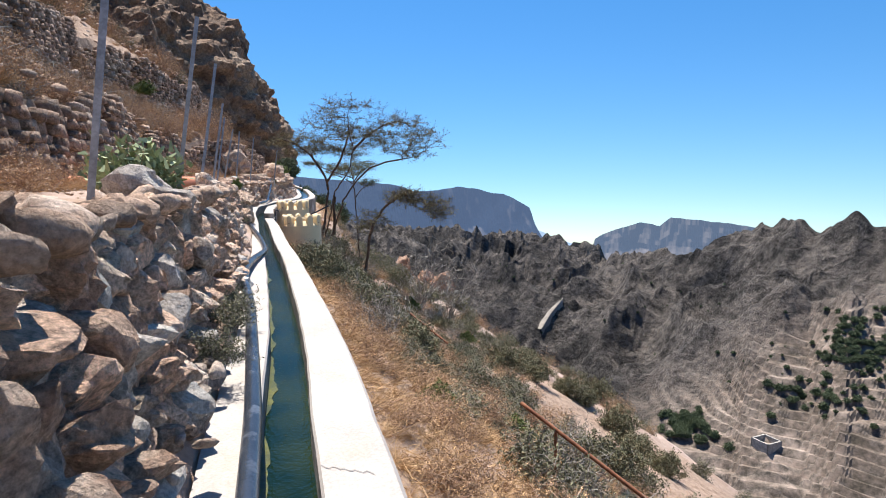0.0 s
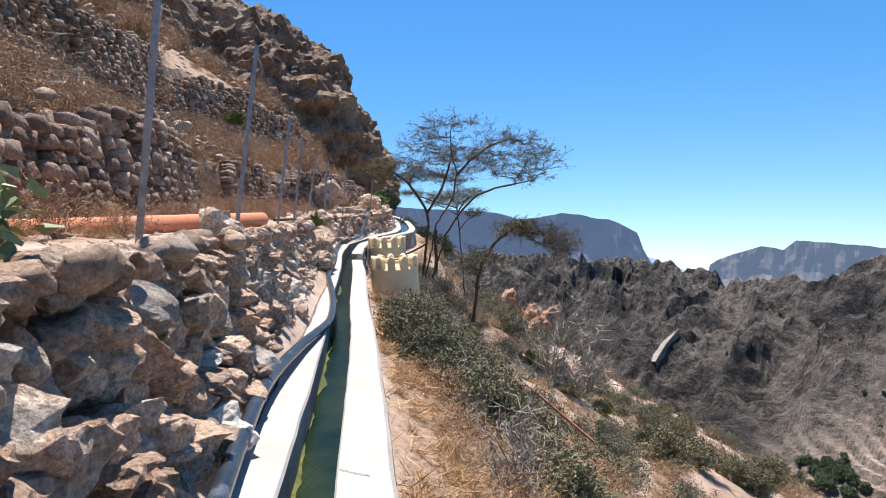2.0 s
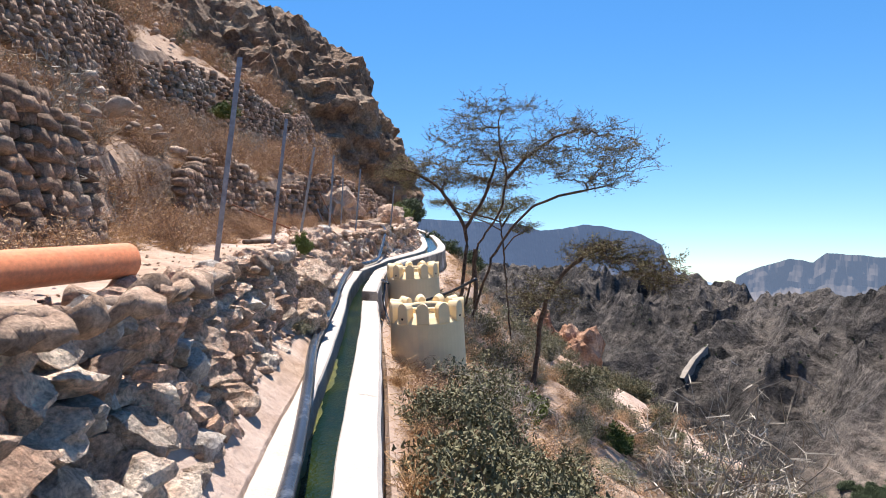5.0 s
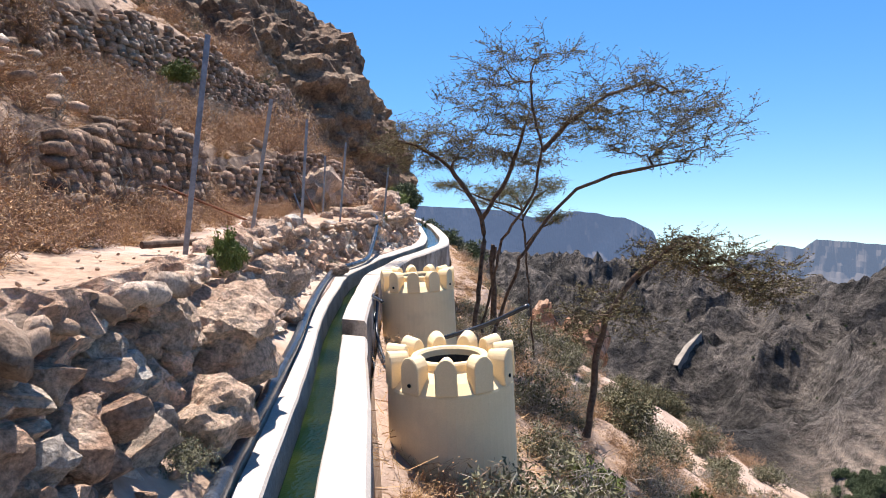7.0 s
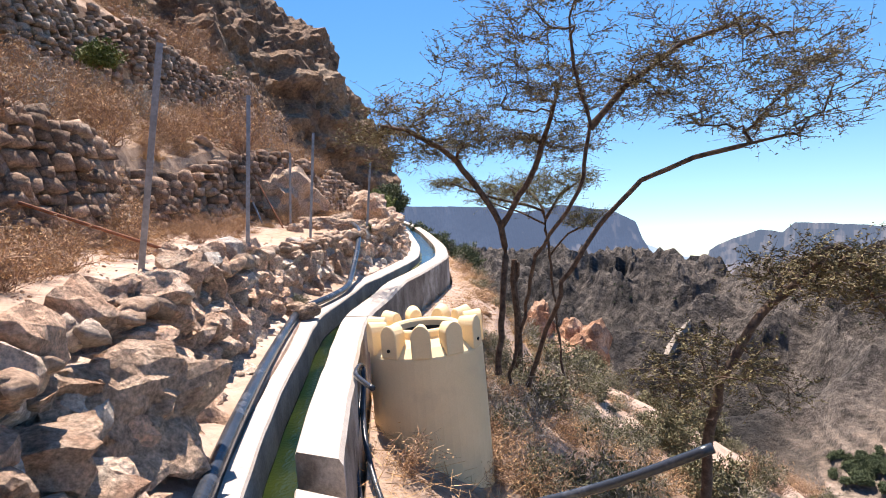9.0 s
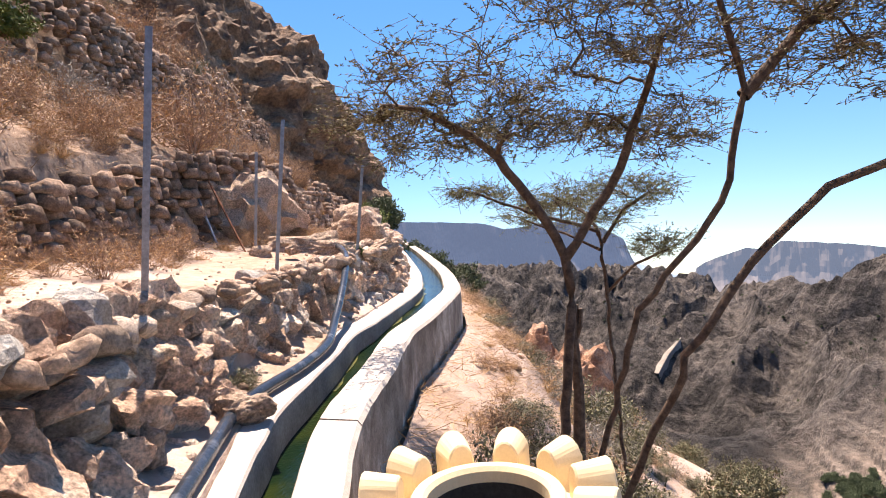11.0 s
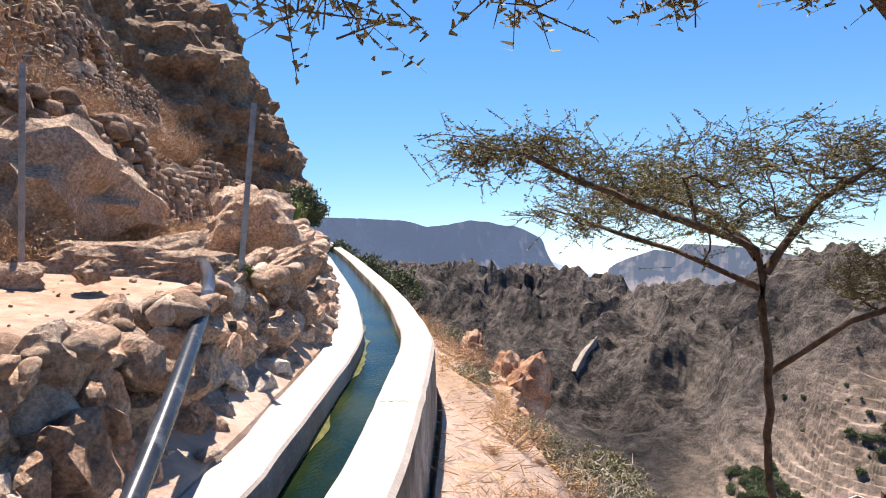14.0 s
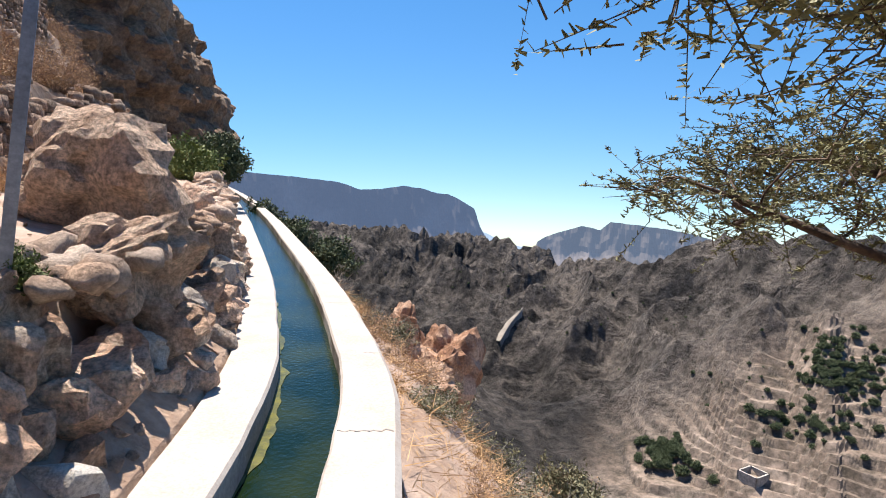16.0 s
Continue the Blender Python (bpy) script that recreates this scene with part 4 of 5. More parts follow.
def build_litter():
    """Fallen straw and twigs lying over the ground."""
    V, Fc = [], []
    for k in range(34000):
        if rng.random() < 0.6:
            y, u = rng.uniform(0.3, 38), -0.05 - abs(rng.gauss(0, 2.6))
        else:
            y, u = rng.uniform(3, 36), rng.uniform(3.2, 8.5)
        p = beside(y, u)
        p.z = height(edge_x(p.y) - p.x, p.y) + rng.uniform(0, 0.10)
        d = Vector((rng.gauss(0, 1), rng.gauss(0, 1), rng.gauss(0.12, 0.3))).normalized() * rng.uniform(0.08, 0.34)
        add_blade(V, Fc, p, p + d, rng.uniform(0.002, 0.005), rng)
    o = new("straw_litter", plain_mesh("straw_litter", (V, Fc), M_STRAW))
    tagged(o, "fallen dry straw and twigs on the ground", "straw", kind="stuff")


build_litter()


# ---- acacias ----
def build_acacia(at, limbs, crown, tips, seed, label, trunk_r=0.057, leaf=0.027, leaves=84, leaf_mat=None, low=2.0, twig=1.0):
    """Limbs as drawn, boughs reaching from them to many points of a flat crown, twigs and leaflets at their ends."""
    rng = random.Random(seed)
    nodes, parent_of = [], []
    for limb in limbs:
        prev = -1
        pts = [Vector(p) for p in limb]
        for a, b in zip(pts, pts[1:]):
            n = max(2, int((b - a).length / 0.16))
            for i in range(n):
                q = a.lerp(b, i / n) + Vector((rng.gauss(0, 0.012), rng.gauss(0, 0.012), 0))
                nodes.append(q)
                parent_of.append(prev)
                prev = len(nodes) - 1
        nodes.append(pts[-1])
        parent_of.append(prev)
    trunk_count = len(nodes)
    start = [i for i in range(trunk_count) if nodes[i].z > crown[0][0][2] - 1.6]
    targets = []
    while len(targets) < tips:
        c, r = rng.choice(crown)
        d = Vector((rng.gauss(0, 1), rng.gauss(0, 1), rng.gauss(0, 1))).normalized() * rng.random() ** 0.45
        q = Vector((c[0] + d.x * r[0], c[1] + d.y * r[1], c[2] + d.z * r[2]))
        if q.z + at[2] > low or q.x + at[0] > edge_x(q.y + at[1]) + 1.0:     # keep the way along the coping clear
            targets.append(q)
    base = Vector(limbs[0][0])
    arr = [nodes[i] for i in start]
    ids = list(start)
    targets.sort(key=lambda p: min((p - q).length for q in arr))
    ends = []
    for p in targets:
        A = np.array([q[:] for q in arr])
        dist = np.linalg.norm(A - np.array(p[:]), axis=1) + 0.35 * np.maximum(0, A[:, 2] - p.z)
        j = int(dist.argmin())
        a = arr[j]
        n = max(2, int((p - a).length / 0.15))
        prev = ids[j]
        for i in range(1, n + 1):
            f = i / n
            q = a.lerp(p, f) + Vector((rng.gauss(0, 0.025), rng.gauss(0, 0.025), 0.06 * math.sin(f * math.pi) * (p - a).length + rng.gauss(0, 0.02)))
            nodes.append(q)
            parent_of.append(prev)
            prev = len(nodes) - 1
            arr.append(q)
            ids.append(prev)
        ends.append(prev)
    load = [0.0] * len(nodes)
    for e in ends:
        k = e
        while k >= 0:
            load[k] += 1
            k = parent_of[k]
    top = max(load[i] for i in range(len(nodes)))
    rad = [max(0.004 * twig, trunk_r * (max(1, v) / top) ** 0.52) for v in load]
    kids = [[] for _ in nodes]
    for i, p in enumerate(parent_of):
        if p >= 0:
            kids[p].append(i)
    bm = bmesh.new()
    heads = [i for i, p in enumerate(parent_of) if p < 0]
    while heads:
        i = heads.pop()
        chain = [parent_of[i], i] if parent_of[i] >= 0 else [i]
        rr = [min(rad[parent_of[i]], rad[i] * 1.25), rad[i]] if parent_of[i] >= 0 else [rad[i] * 1.3]
        while kids[i]:
            ks = sorted(kids[i], key=lambda k: -load[k])
            heads += ks[1:]
            i = ks[0]
            chain.append(i)
            rr.append(rad[i])
        if len(chain) > 1:
            tube_into(bm, [nodes[k] for k in chain], rr, 10 if rr[0] > 0.04 else 5 if rr[0] > 0.012 else 3, cap=False)
    V, Fc, TV, TF = [], [], [], []
    for e in ends:
        c = nodes[e]
        back = (c - nodes[parent_of[parent_of[e]]]).normalized() if parent_of[parent_of[e]] >= 0 else Vector((0, 0, 1))
        for k in range(6):
            d = (back * 0.7 + Vector((rng.gauss(0, 0.8), rng.gauss(0, 0.8), rng.gauss(0.0, 0.28)))).normalized() * rng.uniform(0.12, 0.38) * (0.45 + 0.55 * twig)
            s = c - back * rng.uniform(0, 0.3)
            add_blade(TV, TF, s, s + d, 0.0035 * twig, rng)
            for m in range(leaves // 6):
                q = s + d * rng.uniform(0.15, 1.05)
                add_blade(V, Fc, q, q + Vector((rng.gauss(0, 1), rng.gauss(0, 1), rng.gauss(0.15, 0.5))).normalized() * leaf * rng.uniform(0.7, 1.7), leaf * 0.26, rng)
    t = thing("acacia_tree", at, label, "tree", "acacia trees")
    part("trunk", bm, M_BARK, t, smooth_shade=True)
    for name, dd, mm in (("crown", (V, Fc), leaf_mat or M_LEAF), ("twig_spray", (TV, TF), M_BARK)):
        new(name, plain_mesh(name, dd, mm)).parent = t
    return t


def from_base(base, pts):
    return [tuple(Vector(p) - base) for p in pts]


T1 = Vector((-5.0, 24.0, -0.95))
build_acacia(T1, [from_base(T1, limb) for limb in (
    [(-5.3, 24.15, -1.3), (-5.17, 24.3, -0.2), (-5.06, 24.4, 0.4), (-5.12, 24.4, 0.88), (-5.28, 24.4, 1.24), (-5.5, 24.4, 1.6), (-5.7, 24.4, 1.88), (-5.95, 24.4, 2.1), (-6.4, 24.4, 2.4), (-6.9, 24.8, 2.55)],
    [(-5.12, 24.4, 0.85), (-4.82, 24.4, 1.3), (-4.67, 24.4, 1.48), (-4.35, 24.4, 2.2), (-4.1, 24.3, 2.9)],
    [(-5.1, 23.7, -1.3), (-4.6, 23.4, 0.5), (-4.0, 23.2, 1.3), (-3.82, 23.2, 2.1), (-3.97, 23.2, 2.8), (-3.99, 23.2, 3.4), (-3.8, 23.2, 3.9)],
    [(-3.83, 23.2, 2.05), (-3.4, 23.3, 2.5), (-2.7, 23.3, 2.95), (-1.9, 23.3, 3.15)],
    [(-4.85, 23.6, -1.3), (-4.28, 23.3, 0.15), (-3.8, 23.3, 0.83), (-3.28, 23.3, 1.36), (-2.63, 23.3, 1.58), (-1.6, 23.3, 1.75)],
)], [(tuple(Vector(c) - T1), r) for c, r in (
    ((-6.1, 24.1, 2.6), (1.2, 1.2, 0.34)), ((-5.6, 24.5, 2.45), (0.9, 0.9, 0.3)), ((-5.0, 23.6, 3.25), (0.95, 1.1, 0.45)), ((-3.9, 23.3, 3.65), (1.5, 1.3, 0.5)), ((-3.4, 23.4, 2.6), (1.1, 1.0, 0.4)),
    ((-2.3, 23.3, 3.05), (1.4, 1.3, 0.42)), ((-1.6, 23.3, 2.1), (1.3, 1.2, 0.42)), ((-2.6, 23.4, 2.35), (1.2, 1.1, 0.4)), ((-4.4, 24.3, 2.8), (1.0, 0.9, 0.4)), ((-1.2, 23.3, 2.6), (0.9, 1.0, 0.35)), ((-6.2, 24.6, 2.05), (1.0, 0.8, 0.2)), ((-5.2, 24.9, 2.2), (0.8, 0.7, 0.25)), ((-7.1, 25.2, 2.45), (0.7, 0.6, 0.18)), ((-4.2, 24.7, 2.05), (0.8, 0.7, 0.35)))],
    1240, 3, "flat-crowned acacia with dark forked trunks and sparse leaves", trunk_r=0.047, leaf=0.024, leaves=60, low=1.75)
T2 = Vector((-3.2, 21.25, -2.0))
build_acacia(T2, [[(0, 0, -0.3), (0.15, 0.1, 0.8), (0.3, 0.15, 1.4), (0.7, 0.3, 2.0), (1.4, 0.5, 2.5)]],
             [((1.3, 0.5, 2.35), (0.9, 0.9, 0.28)), ((2.1, 0.7, 2.15), (1.0, 0.9, 0.4)), ((0.2, 0.2, 1.5), (0.9, 0.9, 0.45)), ((2.6, 0.7, 1.8), (0.6, 0.7, 0.35))], 300, 5, "small drooping acacia on the slope", trunk_r=0.05)
T3 = Vector((-4.4, 27.3, -2.3))
build_acacia(T3, [from_base(T3, limb) for limb in (
    [(-4.35, 27.3, -2.8), (-4.45, 27.3, -0.5), (-4.5, 27.25, 0.4), (-4.53, 27.25, 0.95), (-4.9, 27.1, 1.1), (-5.33, 26.8, 1.24), (-5.8, 26.62, 1.44), (-6.15, 26.5, 1.6), (-6.5, 26.42, 1.68)],
    [(-4.52, 27.25, 0.9), (-4.65, 27.7, 1.2), (-4.88, 28.4, 1.37), (-5.3, 28.4, 1.42)],
    [(-4.52, 27.25, 0.7), (-5.0, 27.5, 0.95), (-5.5, 27.75, 1.15), (-5.95, 27.95, 1.35)],
    [(-4.5, 27.25, 0.8), (-4.2, 27.2, 1.25), (-3.7, 27.2, 1.55)],
    [(-4.47, 27.28, 0.1), (-4.1, 27.0, 0.5), (-3.7, 26.8, 0.7)],
)], [(tuple(Vector(c) - T3), r) for c, r in (
    ((-6.1, 26.6, 1.62), (0.5, 0.4, 0.12)), ((-5.4, 26.95, 1.45), (0.7, 0.6, 0.18)), ((-4.6, 27.2, 1.6), (0.8, 0.7, 0.2)), ((-3.9, 27.2, 1.5), (0.6, 0.6, 0.22)),
    ((-5.5, 28.0, 1.25), (0.75, 0.5, 0.2)), ((-4.5, 27.5, 1.15), (0.7, 0.6, 0.22)), ((-3.8, 26.9, 0.8), (0.5, 0.5, 0.22)), ((-4.9, 28.4, 1.4), (0.7, 0.5, 0.18)))],
    560, 8, "leafy acacia leaning out from the slope over the channel", trunk_r=0.03, leaf=0.0135, leaves=170, leaf_mat=M_LEAF2, low=0.2, twig=0.55)


def build_stump(at, tall):
    bm = bmesh.new()
    tube_into(bm, [(0, 0, -0.3), (0.05, 0.02, tall * 0.4), (0.02, 0.0, tall * 0.8), (0.06, 0.01, tall)], [0.075, 0.06, 0.055, 0.045], 9)
    tube_into(bm, [(0.03, 0.01, tall * 0.75), (0.10, 0.0, tall * 0.85), (0.12, 0.0, tall * 0.97)], [0.04, 0.032, 0.026], 7)
    o = part("tree_stump", bm, M_BARK)
    o.location = at
    tagged(o, "dark sawn-off acacia stem standing on the slope", "stump")


build_stump((-5.08, 25.25, -1.35), 1.62)

# planted and wild shrubs in known places
for yy, uu, ss, kk in ((3.4, 0.98, 0.45, "grey"), (4.2, 0.98, 0.5, "grey"), (4.8, 1.02, 0.5, "grey"), (14.4, 1.05, 0.32, "grey"), (15.2, 1.05, 0.34, "grey"), (16.4, 1.08, 0.2, "green"), (23.0, 1.12, 0.4, "grey"), (28.2, 1.55, 0.3, "green")):
    plant(kk, beside(yy, uu, 0.02 if uu < 1.3 else wall_top(yy)), ss, rng)
plant("broad", (-2.85, 5.45, 0.95), 0.95, rng)
bush_rng = random.Random(77)
for xx, yy, ss in ((-4.8, 32.6, 2.1), (-4.2, 34.0, 1.9), (-5.5, 33.8, 1.5), (-3.6, 32.4, 1.6)):
    plant("grey", (xx, yy, height(edge_x(yy) - xx, yy) - 0.03), ss, bush_rng)
plant("green", (-5.88, 16.40, 0.80), 0.30, rng, 1.7)
plant("green", (-11.6, 40.0, 0.95), 1.5, rng, 1.1)
plant("green", (-11.1, 38.8, 0.95), 0.9, rng, 1.1)
for p, s in (((-12.0, 43.5, 0.9), 1.7), ((-12.5, 45.5, 0.9), 1.8), ((-11.3, 46.0, -0.9), 1.5), ((-10.6, 48, -1.9), 1.8), ((-9.2, 47.5, -2.6), 1.9), ((-9.9, 51, -3.3), 2.2)):
    plant("olive", p, s, rng)
plant("green", (-13.7, 27.3, 4.75), 1.0, rng)
for p, s in (((-13.6, 22.6, 4.7), 1.7), ((-9.6, 20.6, 2.5), 1.3), ((-11.0, 28.0, 2.7), 2.0), ((-11.6, 29.2, 2.9), 2.6)):
    plant("brush", p, s, rng, 1.2)
plant("bare", (-0.9, 15.6, -2.2), 2.0, rng, 1.2)
plant("bare", (-0.2, 16.4, -2.8), 2.0, rng, 1.4)
plant("grey", (-3.55, 16.3, -1.25), 1.3, rng)
plant("grey", (-3.3, 15.6, -1.3), 1.2, rng)


# ---- turrets round the valves ----
def build_tower(at, r=0.535, h=1.9, merlons=11):
    t = thing("valve_turret", at, "cream painted round turret with battlements around a valve pit", "turret", "turrets by the channel")
    bm = bmesh.new()
    n = 48
    prof = [(r * 1.04, -h), (r * 1.02, -0.7), (r, -0.19), (r * 0.985, -0.17), (r * 0.84, -0.10), (r * 0.62, -0.03), (r * 0.62, 0.015), (r * 0.60, 0.03), (r * 0.52, 0.03), (r * 0.49, 0.01), (r * 0.48, -0.04)]
    rings = [[bm.verts.new((q * math.cos(k * math.tau / n), q * math.sin(k * math.tau / n), z)) for k in range(n)] for q, z in prof]
    for a, c in zip(rings, rings[1:]):
        for k in range(n):
            bm.faces.new((a[k], a[(k + 1) % n], c[(k + 1) % n], c[k]))
    part("body", bm, M_CREAM, t)
    # the lining's dark colour carries the pit's own shade
    bm = bmesh.new()
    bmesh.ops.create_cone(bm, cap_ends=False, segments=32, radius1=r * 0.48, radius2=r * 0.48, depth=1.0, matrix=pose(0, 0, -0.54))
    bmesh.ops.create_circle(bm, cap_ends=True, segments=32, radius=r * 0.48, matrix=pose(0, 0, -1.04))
    part("pit", bm, M_PITWALL, t, "open pit with its inner shade painted dark")
    for k in range(merlons):
        bm = bmesh.new()
        wdt, ri, ro = 0.088, r * 0.70, r * 1.015
        out = [(-wdt, -0.17), (wdt, -0.17), (wdt, 0.04), (wdt * 0.75, 0.085), (wdt * 0.4, 0.115), (0, 0.125), (-wdt * 0.4, 0.115), (-wdt * 0.75, 0.085), (-wdt, 0.04)]
        A = [bm.verts.new((ro, yy, zz)) for yy, zz in out]
        B = [bm.verts.new((ri, yy * 0.72, zz if zz < 0 else zz * 0.85)) for yy, zz in out]
        bm.faces.new(A); bm.faces.new(list(reversed(B)))
        for i in range(len(out)):
            j = (i + 1) % len(out)
            bm.faces.new((A[j], A[i], B[i], B[j]))
        bmesh.ops.recalc_face_normals(bm, faces=bm.faces)
        bmesh.ops.bevel(bm, geom=bm.edges, offset=0.008, segments=1, affect="EDGES")
        o = part("merlon", bm, M_CREAM, t)
        o.matrix_basis = pose(0, 0, 0, 0, 0, 360 * (k + 0.5) / merlons)
        if k % 3 == 1:
            bm = bmesh.new()
            bmesh.ops.create_cone(bm, cap_ends=True, segments=12, radius1=0.016, radius2=0.016, depth=0.02, matrix=pose(ro - 0.002, 0, -0.10, 0, 90, 0))
            part("drain_pipe", bm, M_BLACK, o)
    return t


build_tower((-4.39, 17.25, -0.08))
build_tower((-5.61, 20.97, 0.15))


# ---- fence posts ----
def build_post(at, tall, lean, tip=0.0, turn=20.0):
    t = thing("fence_post", at, "galvanised steel angle fence post leaning slightly", "post", "fence posts along the path")
    bm = bmesh.new()
    w, th = 0.046, 0.006
    out = [(0, 0), (w, 0), (w, th), (th, th), (th, w), (0, w)]
    A = [bm.verts.new((x, y, -0.25)) for x, y in out]
    B = [bm.verts.new((x, y, tall)) for x, y in out]
    bm.faces.new(list(reversed(A))); bm.faces.new(B)
    for i in range(6):
        j = (i + 1) % 6
        bm.faces.new((A[i], A[j], B[j], B[i]))
    part("shaft", bm, M_GALV, t)
    t.matrix_basis = pose(*at, tip, lean, 0) @ pose(0, 0, 0, 0, 0, turn)
    return t


for at, tall, lean, tip in (((-2.43, 3.97, 1.15), 2.1, 6, 0), ((-3.40, 7.35, 0.98), 2.1, 7, 0), ((-4.33, 10.26, 1.02), 2.05, 6.3, -3), ((-5.56, 13.8, 0.82), 2.0, 6.3, -3),
                            ((-6.72, 17.02, 0.80), 2.0, 5.5, -4), ((-7.43, 19.44, 0.86), 1.8, 10, 0), ((-7.98, 22.13, 0.90), 1.85, 3, -2), ((-8.69, 25.72, 0.76), 1.95, 4, -2),
                            ((-8.39, 28.10, 0.62), 1.66, 4.5, -3), ((-9.98, 27.8, 1.0), 1.6, 3, 0)):
    build_post(at, tall, lean + 3.0, tip)


def build_prop(a, b, r, material, name, label, category):
    bm = bmesh.new()
    tube_into(bm, [a, b], [r, r], 8)
    o = part(name, bm, material)
    return tagged(o, label, category)


build_prop((-10.35, 27.43, 0.97), (-11.0, 27.86, 2.19), 0.02, M_GALV, "leaning_pole", "thin steel pole leaning on the terrace wall", "pole")
build_prop((-9.98, 27.5, 1.0), (-10.75, 27.95, 2.2), 0.016, M_RUST, "leaning_pole", "thin dark pole leaning on the terrace wall", "pole")
build_prop((-8.5, 21.3, 1.06), (-9.5, 20.6, 1.65), 0.018, M_RUST, "iron_rod", "rusty iron rod propped against the slope", "rod")
build_prop((-6.95, 18.2, 0.92), (-7.25, 17.2, 0.95), 0.035, M_BARK, "timber", "weathered timber lying on the path edge", "timber")


# ---- pipes ----
def curve_tube(name, pts, r, material, label, category, sides=12):
    P = [Vector(p) for p in pts]
    fine = []
    for i in range(len(P) - 1):
        p0, p1, p2, p3 = P[max(0, i - 1)], P[i], P[i + 1], P[min(len(P) - 1, i + 2)]
        for k in range(6):
            t = k / 6
            fine.append(0.5 * ((2 * p1) + (p2 - p0) * t + (2 * p0 - 5 * p1 + 4 * p2 - p3) * t * t + (3 * p1 - p0 - 3 * p2 + p3) * t ** 3))
    fine.append(P[-1])
    bm = bmesh.new()
    tube_into(bm, fine, [r] * len(fine), sides)
    return tagged(part(name, bm, material, None, smooth_shade=True), label, category)


HOSE = [(-4, 0.75, -0.08), (0, 0.70, -0.08), (2.36, 0.68, -0.07), (3.4, 0.72, -0.06), (5.3, 0.86, -0.04), (6.5, 0.96, -0.03), (7.5, 0.99, -0.02), (8.7, 0.88, -0.06), (9.6, 0.74, -0.10),
        (10.4, 0.64, -0.14), (11.5, 0.62, -0.14), (12.7, 0.70, -0.10), (14.2, 0.86, -0.06), (15.5, 0.88, -0.04), (17.2, 0.84, 0.0), (18.5, 0.84, 0.04), (20.0, 0.90, 0.06), (21.3, 0.95, 0.07), (22.5, 0.95, 0.08), (23.6, 0.84, 0.08),
        (24.4, 0.82, 0.10), (25.2, 0.90, 0.22), (26.2, 1.10, 0.52), (27.2, 1.40, 0.82), (28.0, 1.75, 0.93), (28.85, 2.25, 1.00)]
curve_tube("hose", [beside(y, u, z) for y, u, z in HOSE], 0.048, M_HOSE, "thick black plastic water hose along the channel", "hose", 14)
PIPE_A, PIPE_B = Vector((-4.75, 11.75, 1.06)), Vector((-5.9, 4.0, 1.16))
pipe = thing("drain_pipe", PIPE_A, "long orange plastic drain pipe lying on the path", "pipe")


def hollow(name, a, b, r, material, parent, origin):
    bm = bmesh.new()
    d = (b - a).normalized()
    tube_into(bm, [a - origin + d * 0.1, a - origin, a - origin, b - origin], [r * 0.88, r * 0.88, r, r], 24, cap=False)
    return part(name, bm, material, parent, smooth_shade=True)


hollow("tube", PIPE_A, PIPE_B, 0.10, M_ORANGE, pipe, PIPE_A)
curve_tube("hose", [(-5.72, 19.6, 0.0), (-5.95, 19.9, 0.02), (-6.02, 20.3, -0.05), (-5.85, 19.7, -0.45), (-5.4, 18.9, -0.7), (-4.7, 18.3, -0.55), (-4.3, 17.6, -0.2)], 0.022, M_HOSE, "thin black hose looping down by the turret", "hose", 8)
curve_tube("hose", [(-6.05, 20.4, -0.1), (-5.9, 19.6, -0.5), (-5.6, 18.9, -0.75), (-5.3, 18.4, -0.8)], 0.018, M_HOSE, "thin grey hose hanging on the channel wall", "hose", 8)
curve_tube("pipe", [(-4.75, 18.12, -0.15), (-4.2, 18.05, 0.03), (-3.76, 17.96, 0.24)], 0.022, M_HOSE, "black plastic pipe jutting from the turret", "pipe", 10)
# rusty railing down the slope
for a, c in (((0.7, 6.5, -1.35), (2.1, 5.6, -2.2)), ((-1.2, 14.0, -2.0), (-0.2, 13.2, -2.6))):
    curve_tube("railing", [a, ((a[0] + c[0]) / 2, (a[1] + c[1]) / 2, (a[2] + c[2]) / 2), c], 0.022, M_RUST, "rusty iron pipe railing on the slope", "railing", 8)
build_prop((1.05, 6.27, -2.5), (1.05, 6.27, -1.55), 0.02, M_RUST, "railing_post", "rusty iron railing post", "post")

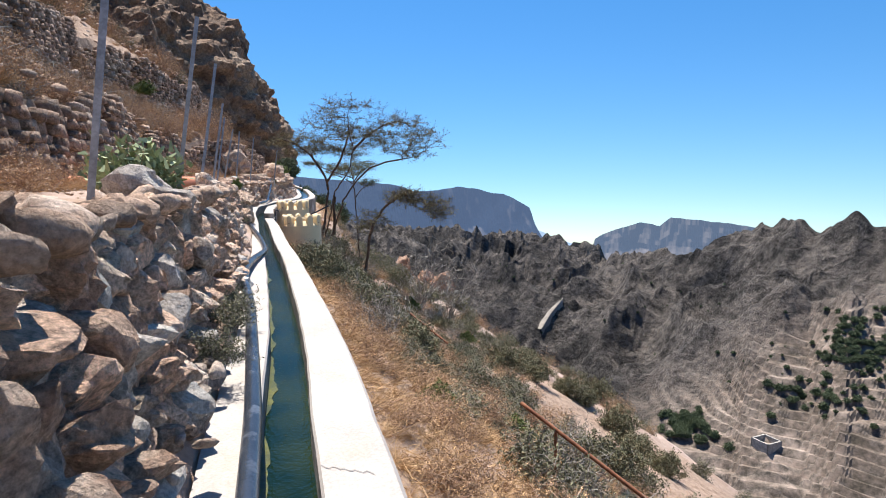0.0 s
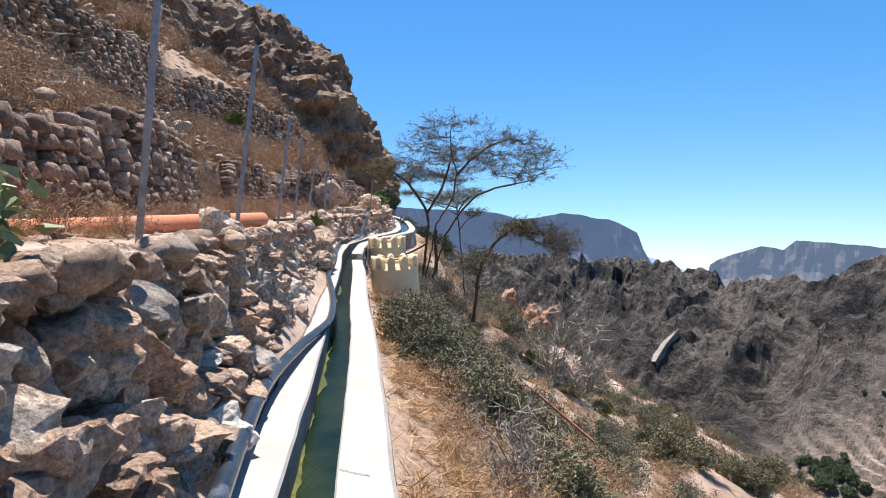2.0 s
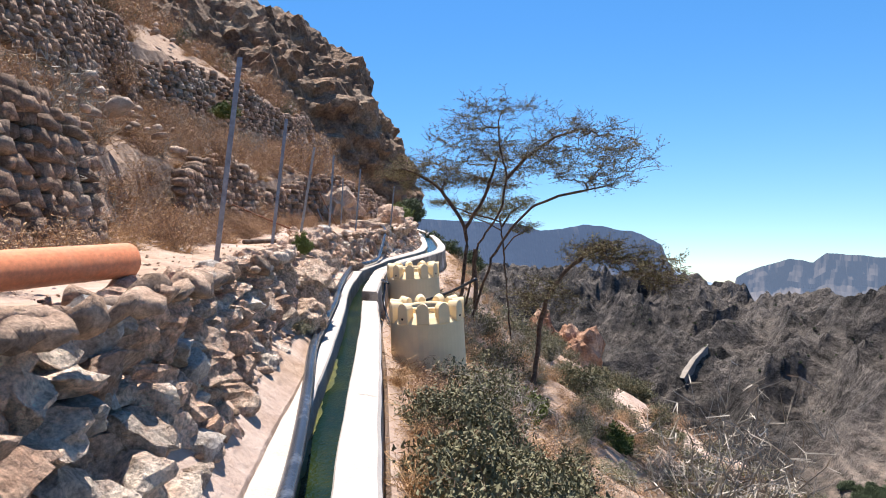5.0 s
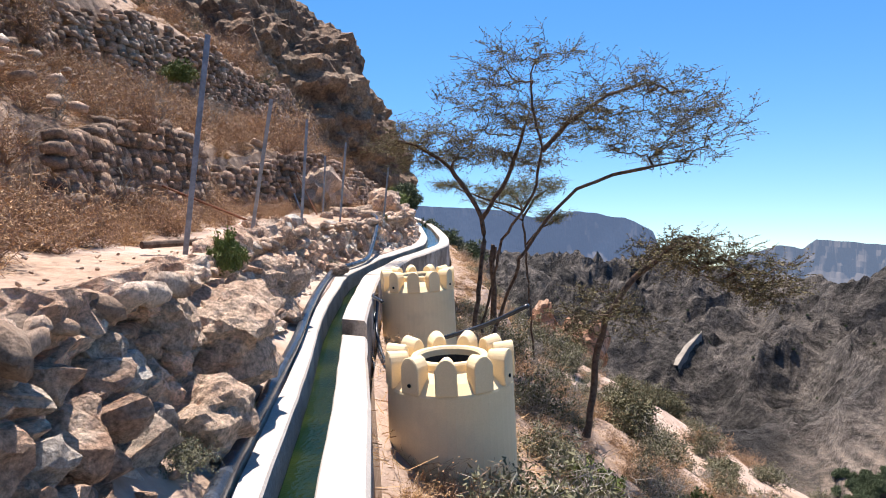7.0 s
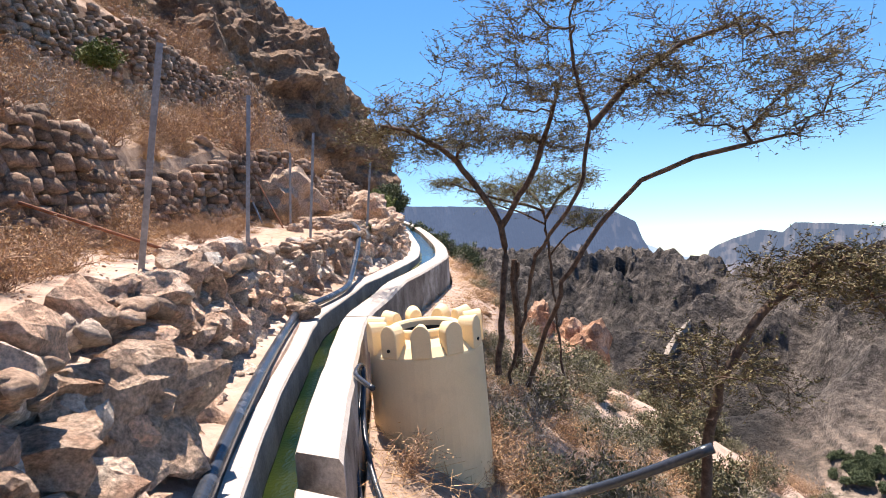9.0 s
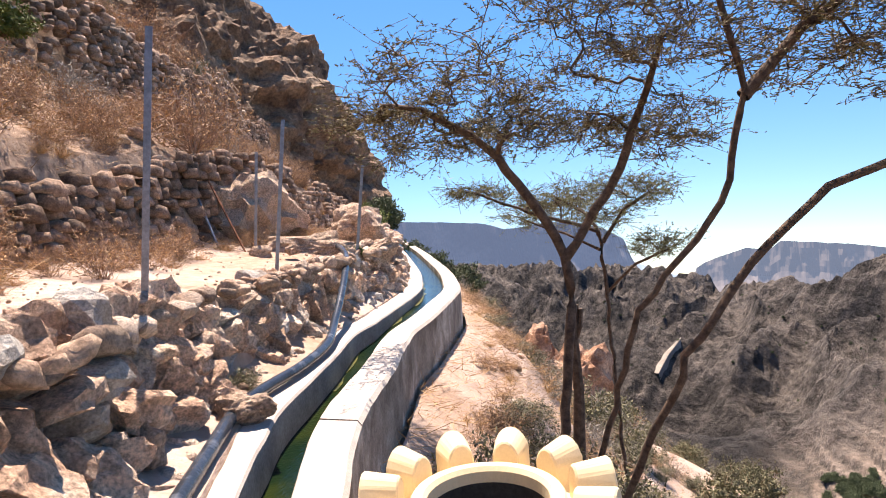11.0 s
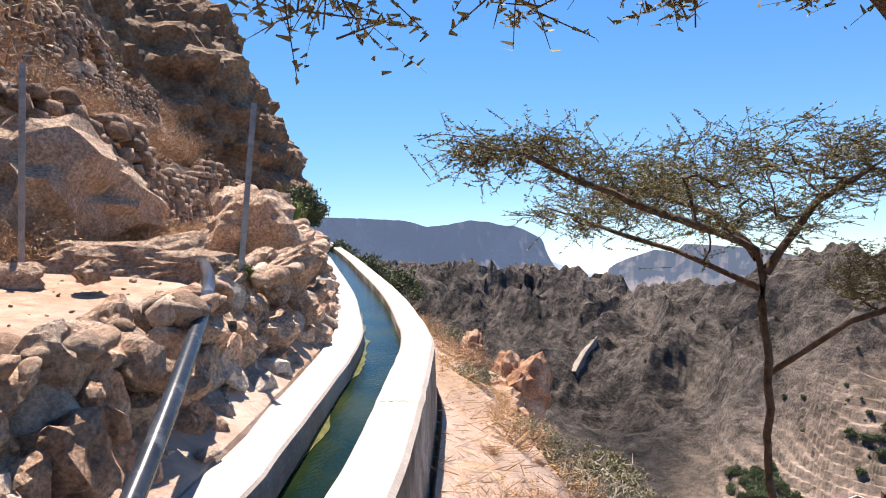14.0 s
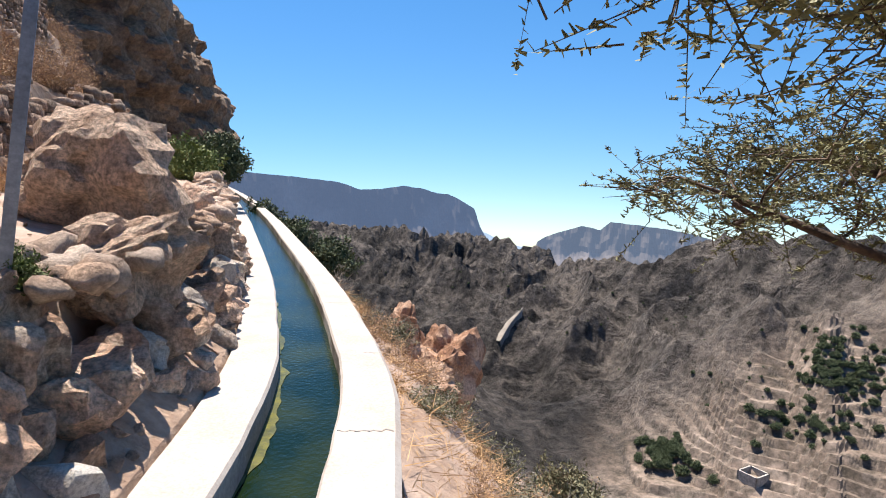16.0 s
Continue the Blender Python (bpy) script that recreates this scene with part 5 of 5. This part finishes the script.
# ---- the valley's side ----
V_TREES = []
for az, el, spread_a, spread_e, n, size in ((21.3, -22.2, 1.6, 1.1, 70, 3.6), (34, -14.3, 2.6, 1.7, 150, 3.2), (31.5, -18.5, 2.5, 1.5, 50, 3.0), (26, -15, 5, 2.5, 14, 1.8), (18, -12, 10, 2.5, 26, 1.6), (8, -10, 8, 1.6, 20, 2.0)):
    for k in range(n):
        p = far_place(az + rng.gauss(0, spread_a) * 0.6, el + rng.gauss(0, spread_e) * 0.6)
        s = size * rng.uniform(0.4, 1.2)
        V_TREES.append((pose(p.x, p.y, p.z - 0.3, 0, 0, rng.uniform(0, 360)) @ Matrix.Diagonal((s, s, s * 0.9, 1)), k))
joined_plants("valley_trees", "olive", V_TREES, "green orchard trees and bushes on the valley terraces", "trees")


def build_track(points, width):
    """A pale dirt track bulldozed across the valley's side."""
    P = [far_place(a, e) for a, e in points]
    vs, fs = [], []
    for i, p in enumerate(P):
        d = P[min(i + 1, len(P) - 1)] - P[max(i - 1, 0)]
        side = Vector((d.y, -d.x, 0)).normalized() * width / 2
        vs += [p - side + Vector((0, 0, 0.7)), p + side + Vector((0, 0, 0.7)), p + side * 1.5 - Vector((0, 0, 4)), p - side * 1.5 - Vector((0, 0, 4))]
    for k in range(len(P) - 1):
        a = 4 * k
        for m in range(4):
            fs.append((a + m, a + (m + 1) % 4, a + 4 + (m + 1) % 4, a + 4 + m))
    tagged(raw("road", vs, fs, M_TRACK), "pale dirt track crossing the valley side", "road", kind="structure")


M_TRACK = mat("bulldozed_dirt", (0.36, 0.31, 0.26), (0.27, 0.23, 0.19), scale=0.2, bump=0.2, fine=2.0)
build_track([(7.9, -14.9), (8.3, -14.4), (8.9, -13.8), (9.5, -13.1), (10.1, -12.5)], 3.2)


def build_tank(at, size, turn):
    """An open square masonry cistern."""
    t = thing("cistern", at, "open square masonry cistern on the valley terraces", "cistern")
    t.rotation_euler.z = radians(turn)
    for k in range(4):
        bm = bmesh.new()
        bmesh.ops.create_cube(bm, size=1.0, matrix=pose(0, 0, 0, 0, 0, 90 * k) @ pose(0, size / 2, 0) @ Matrix.Diagonal((size + 0.5, 0.5, 3.4, 1)))
        part("wall", bm, M_CEMENT, t)


build_tank(far_place(27.8, -22.6), 6.0, 25)
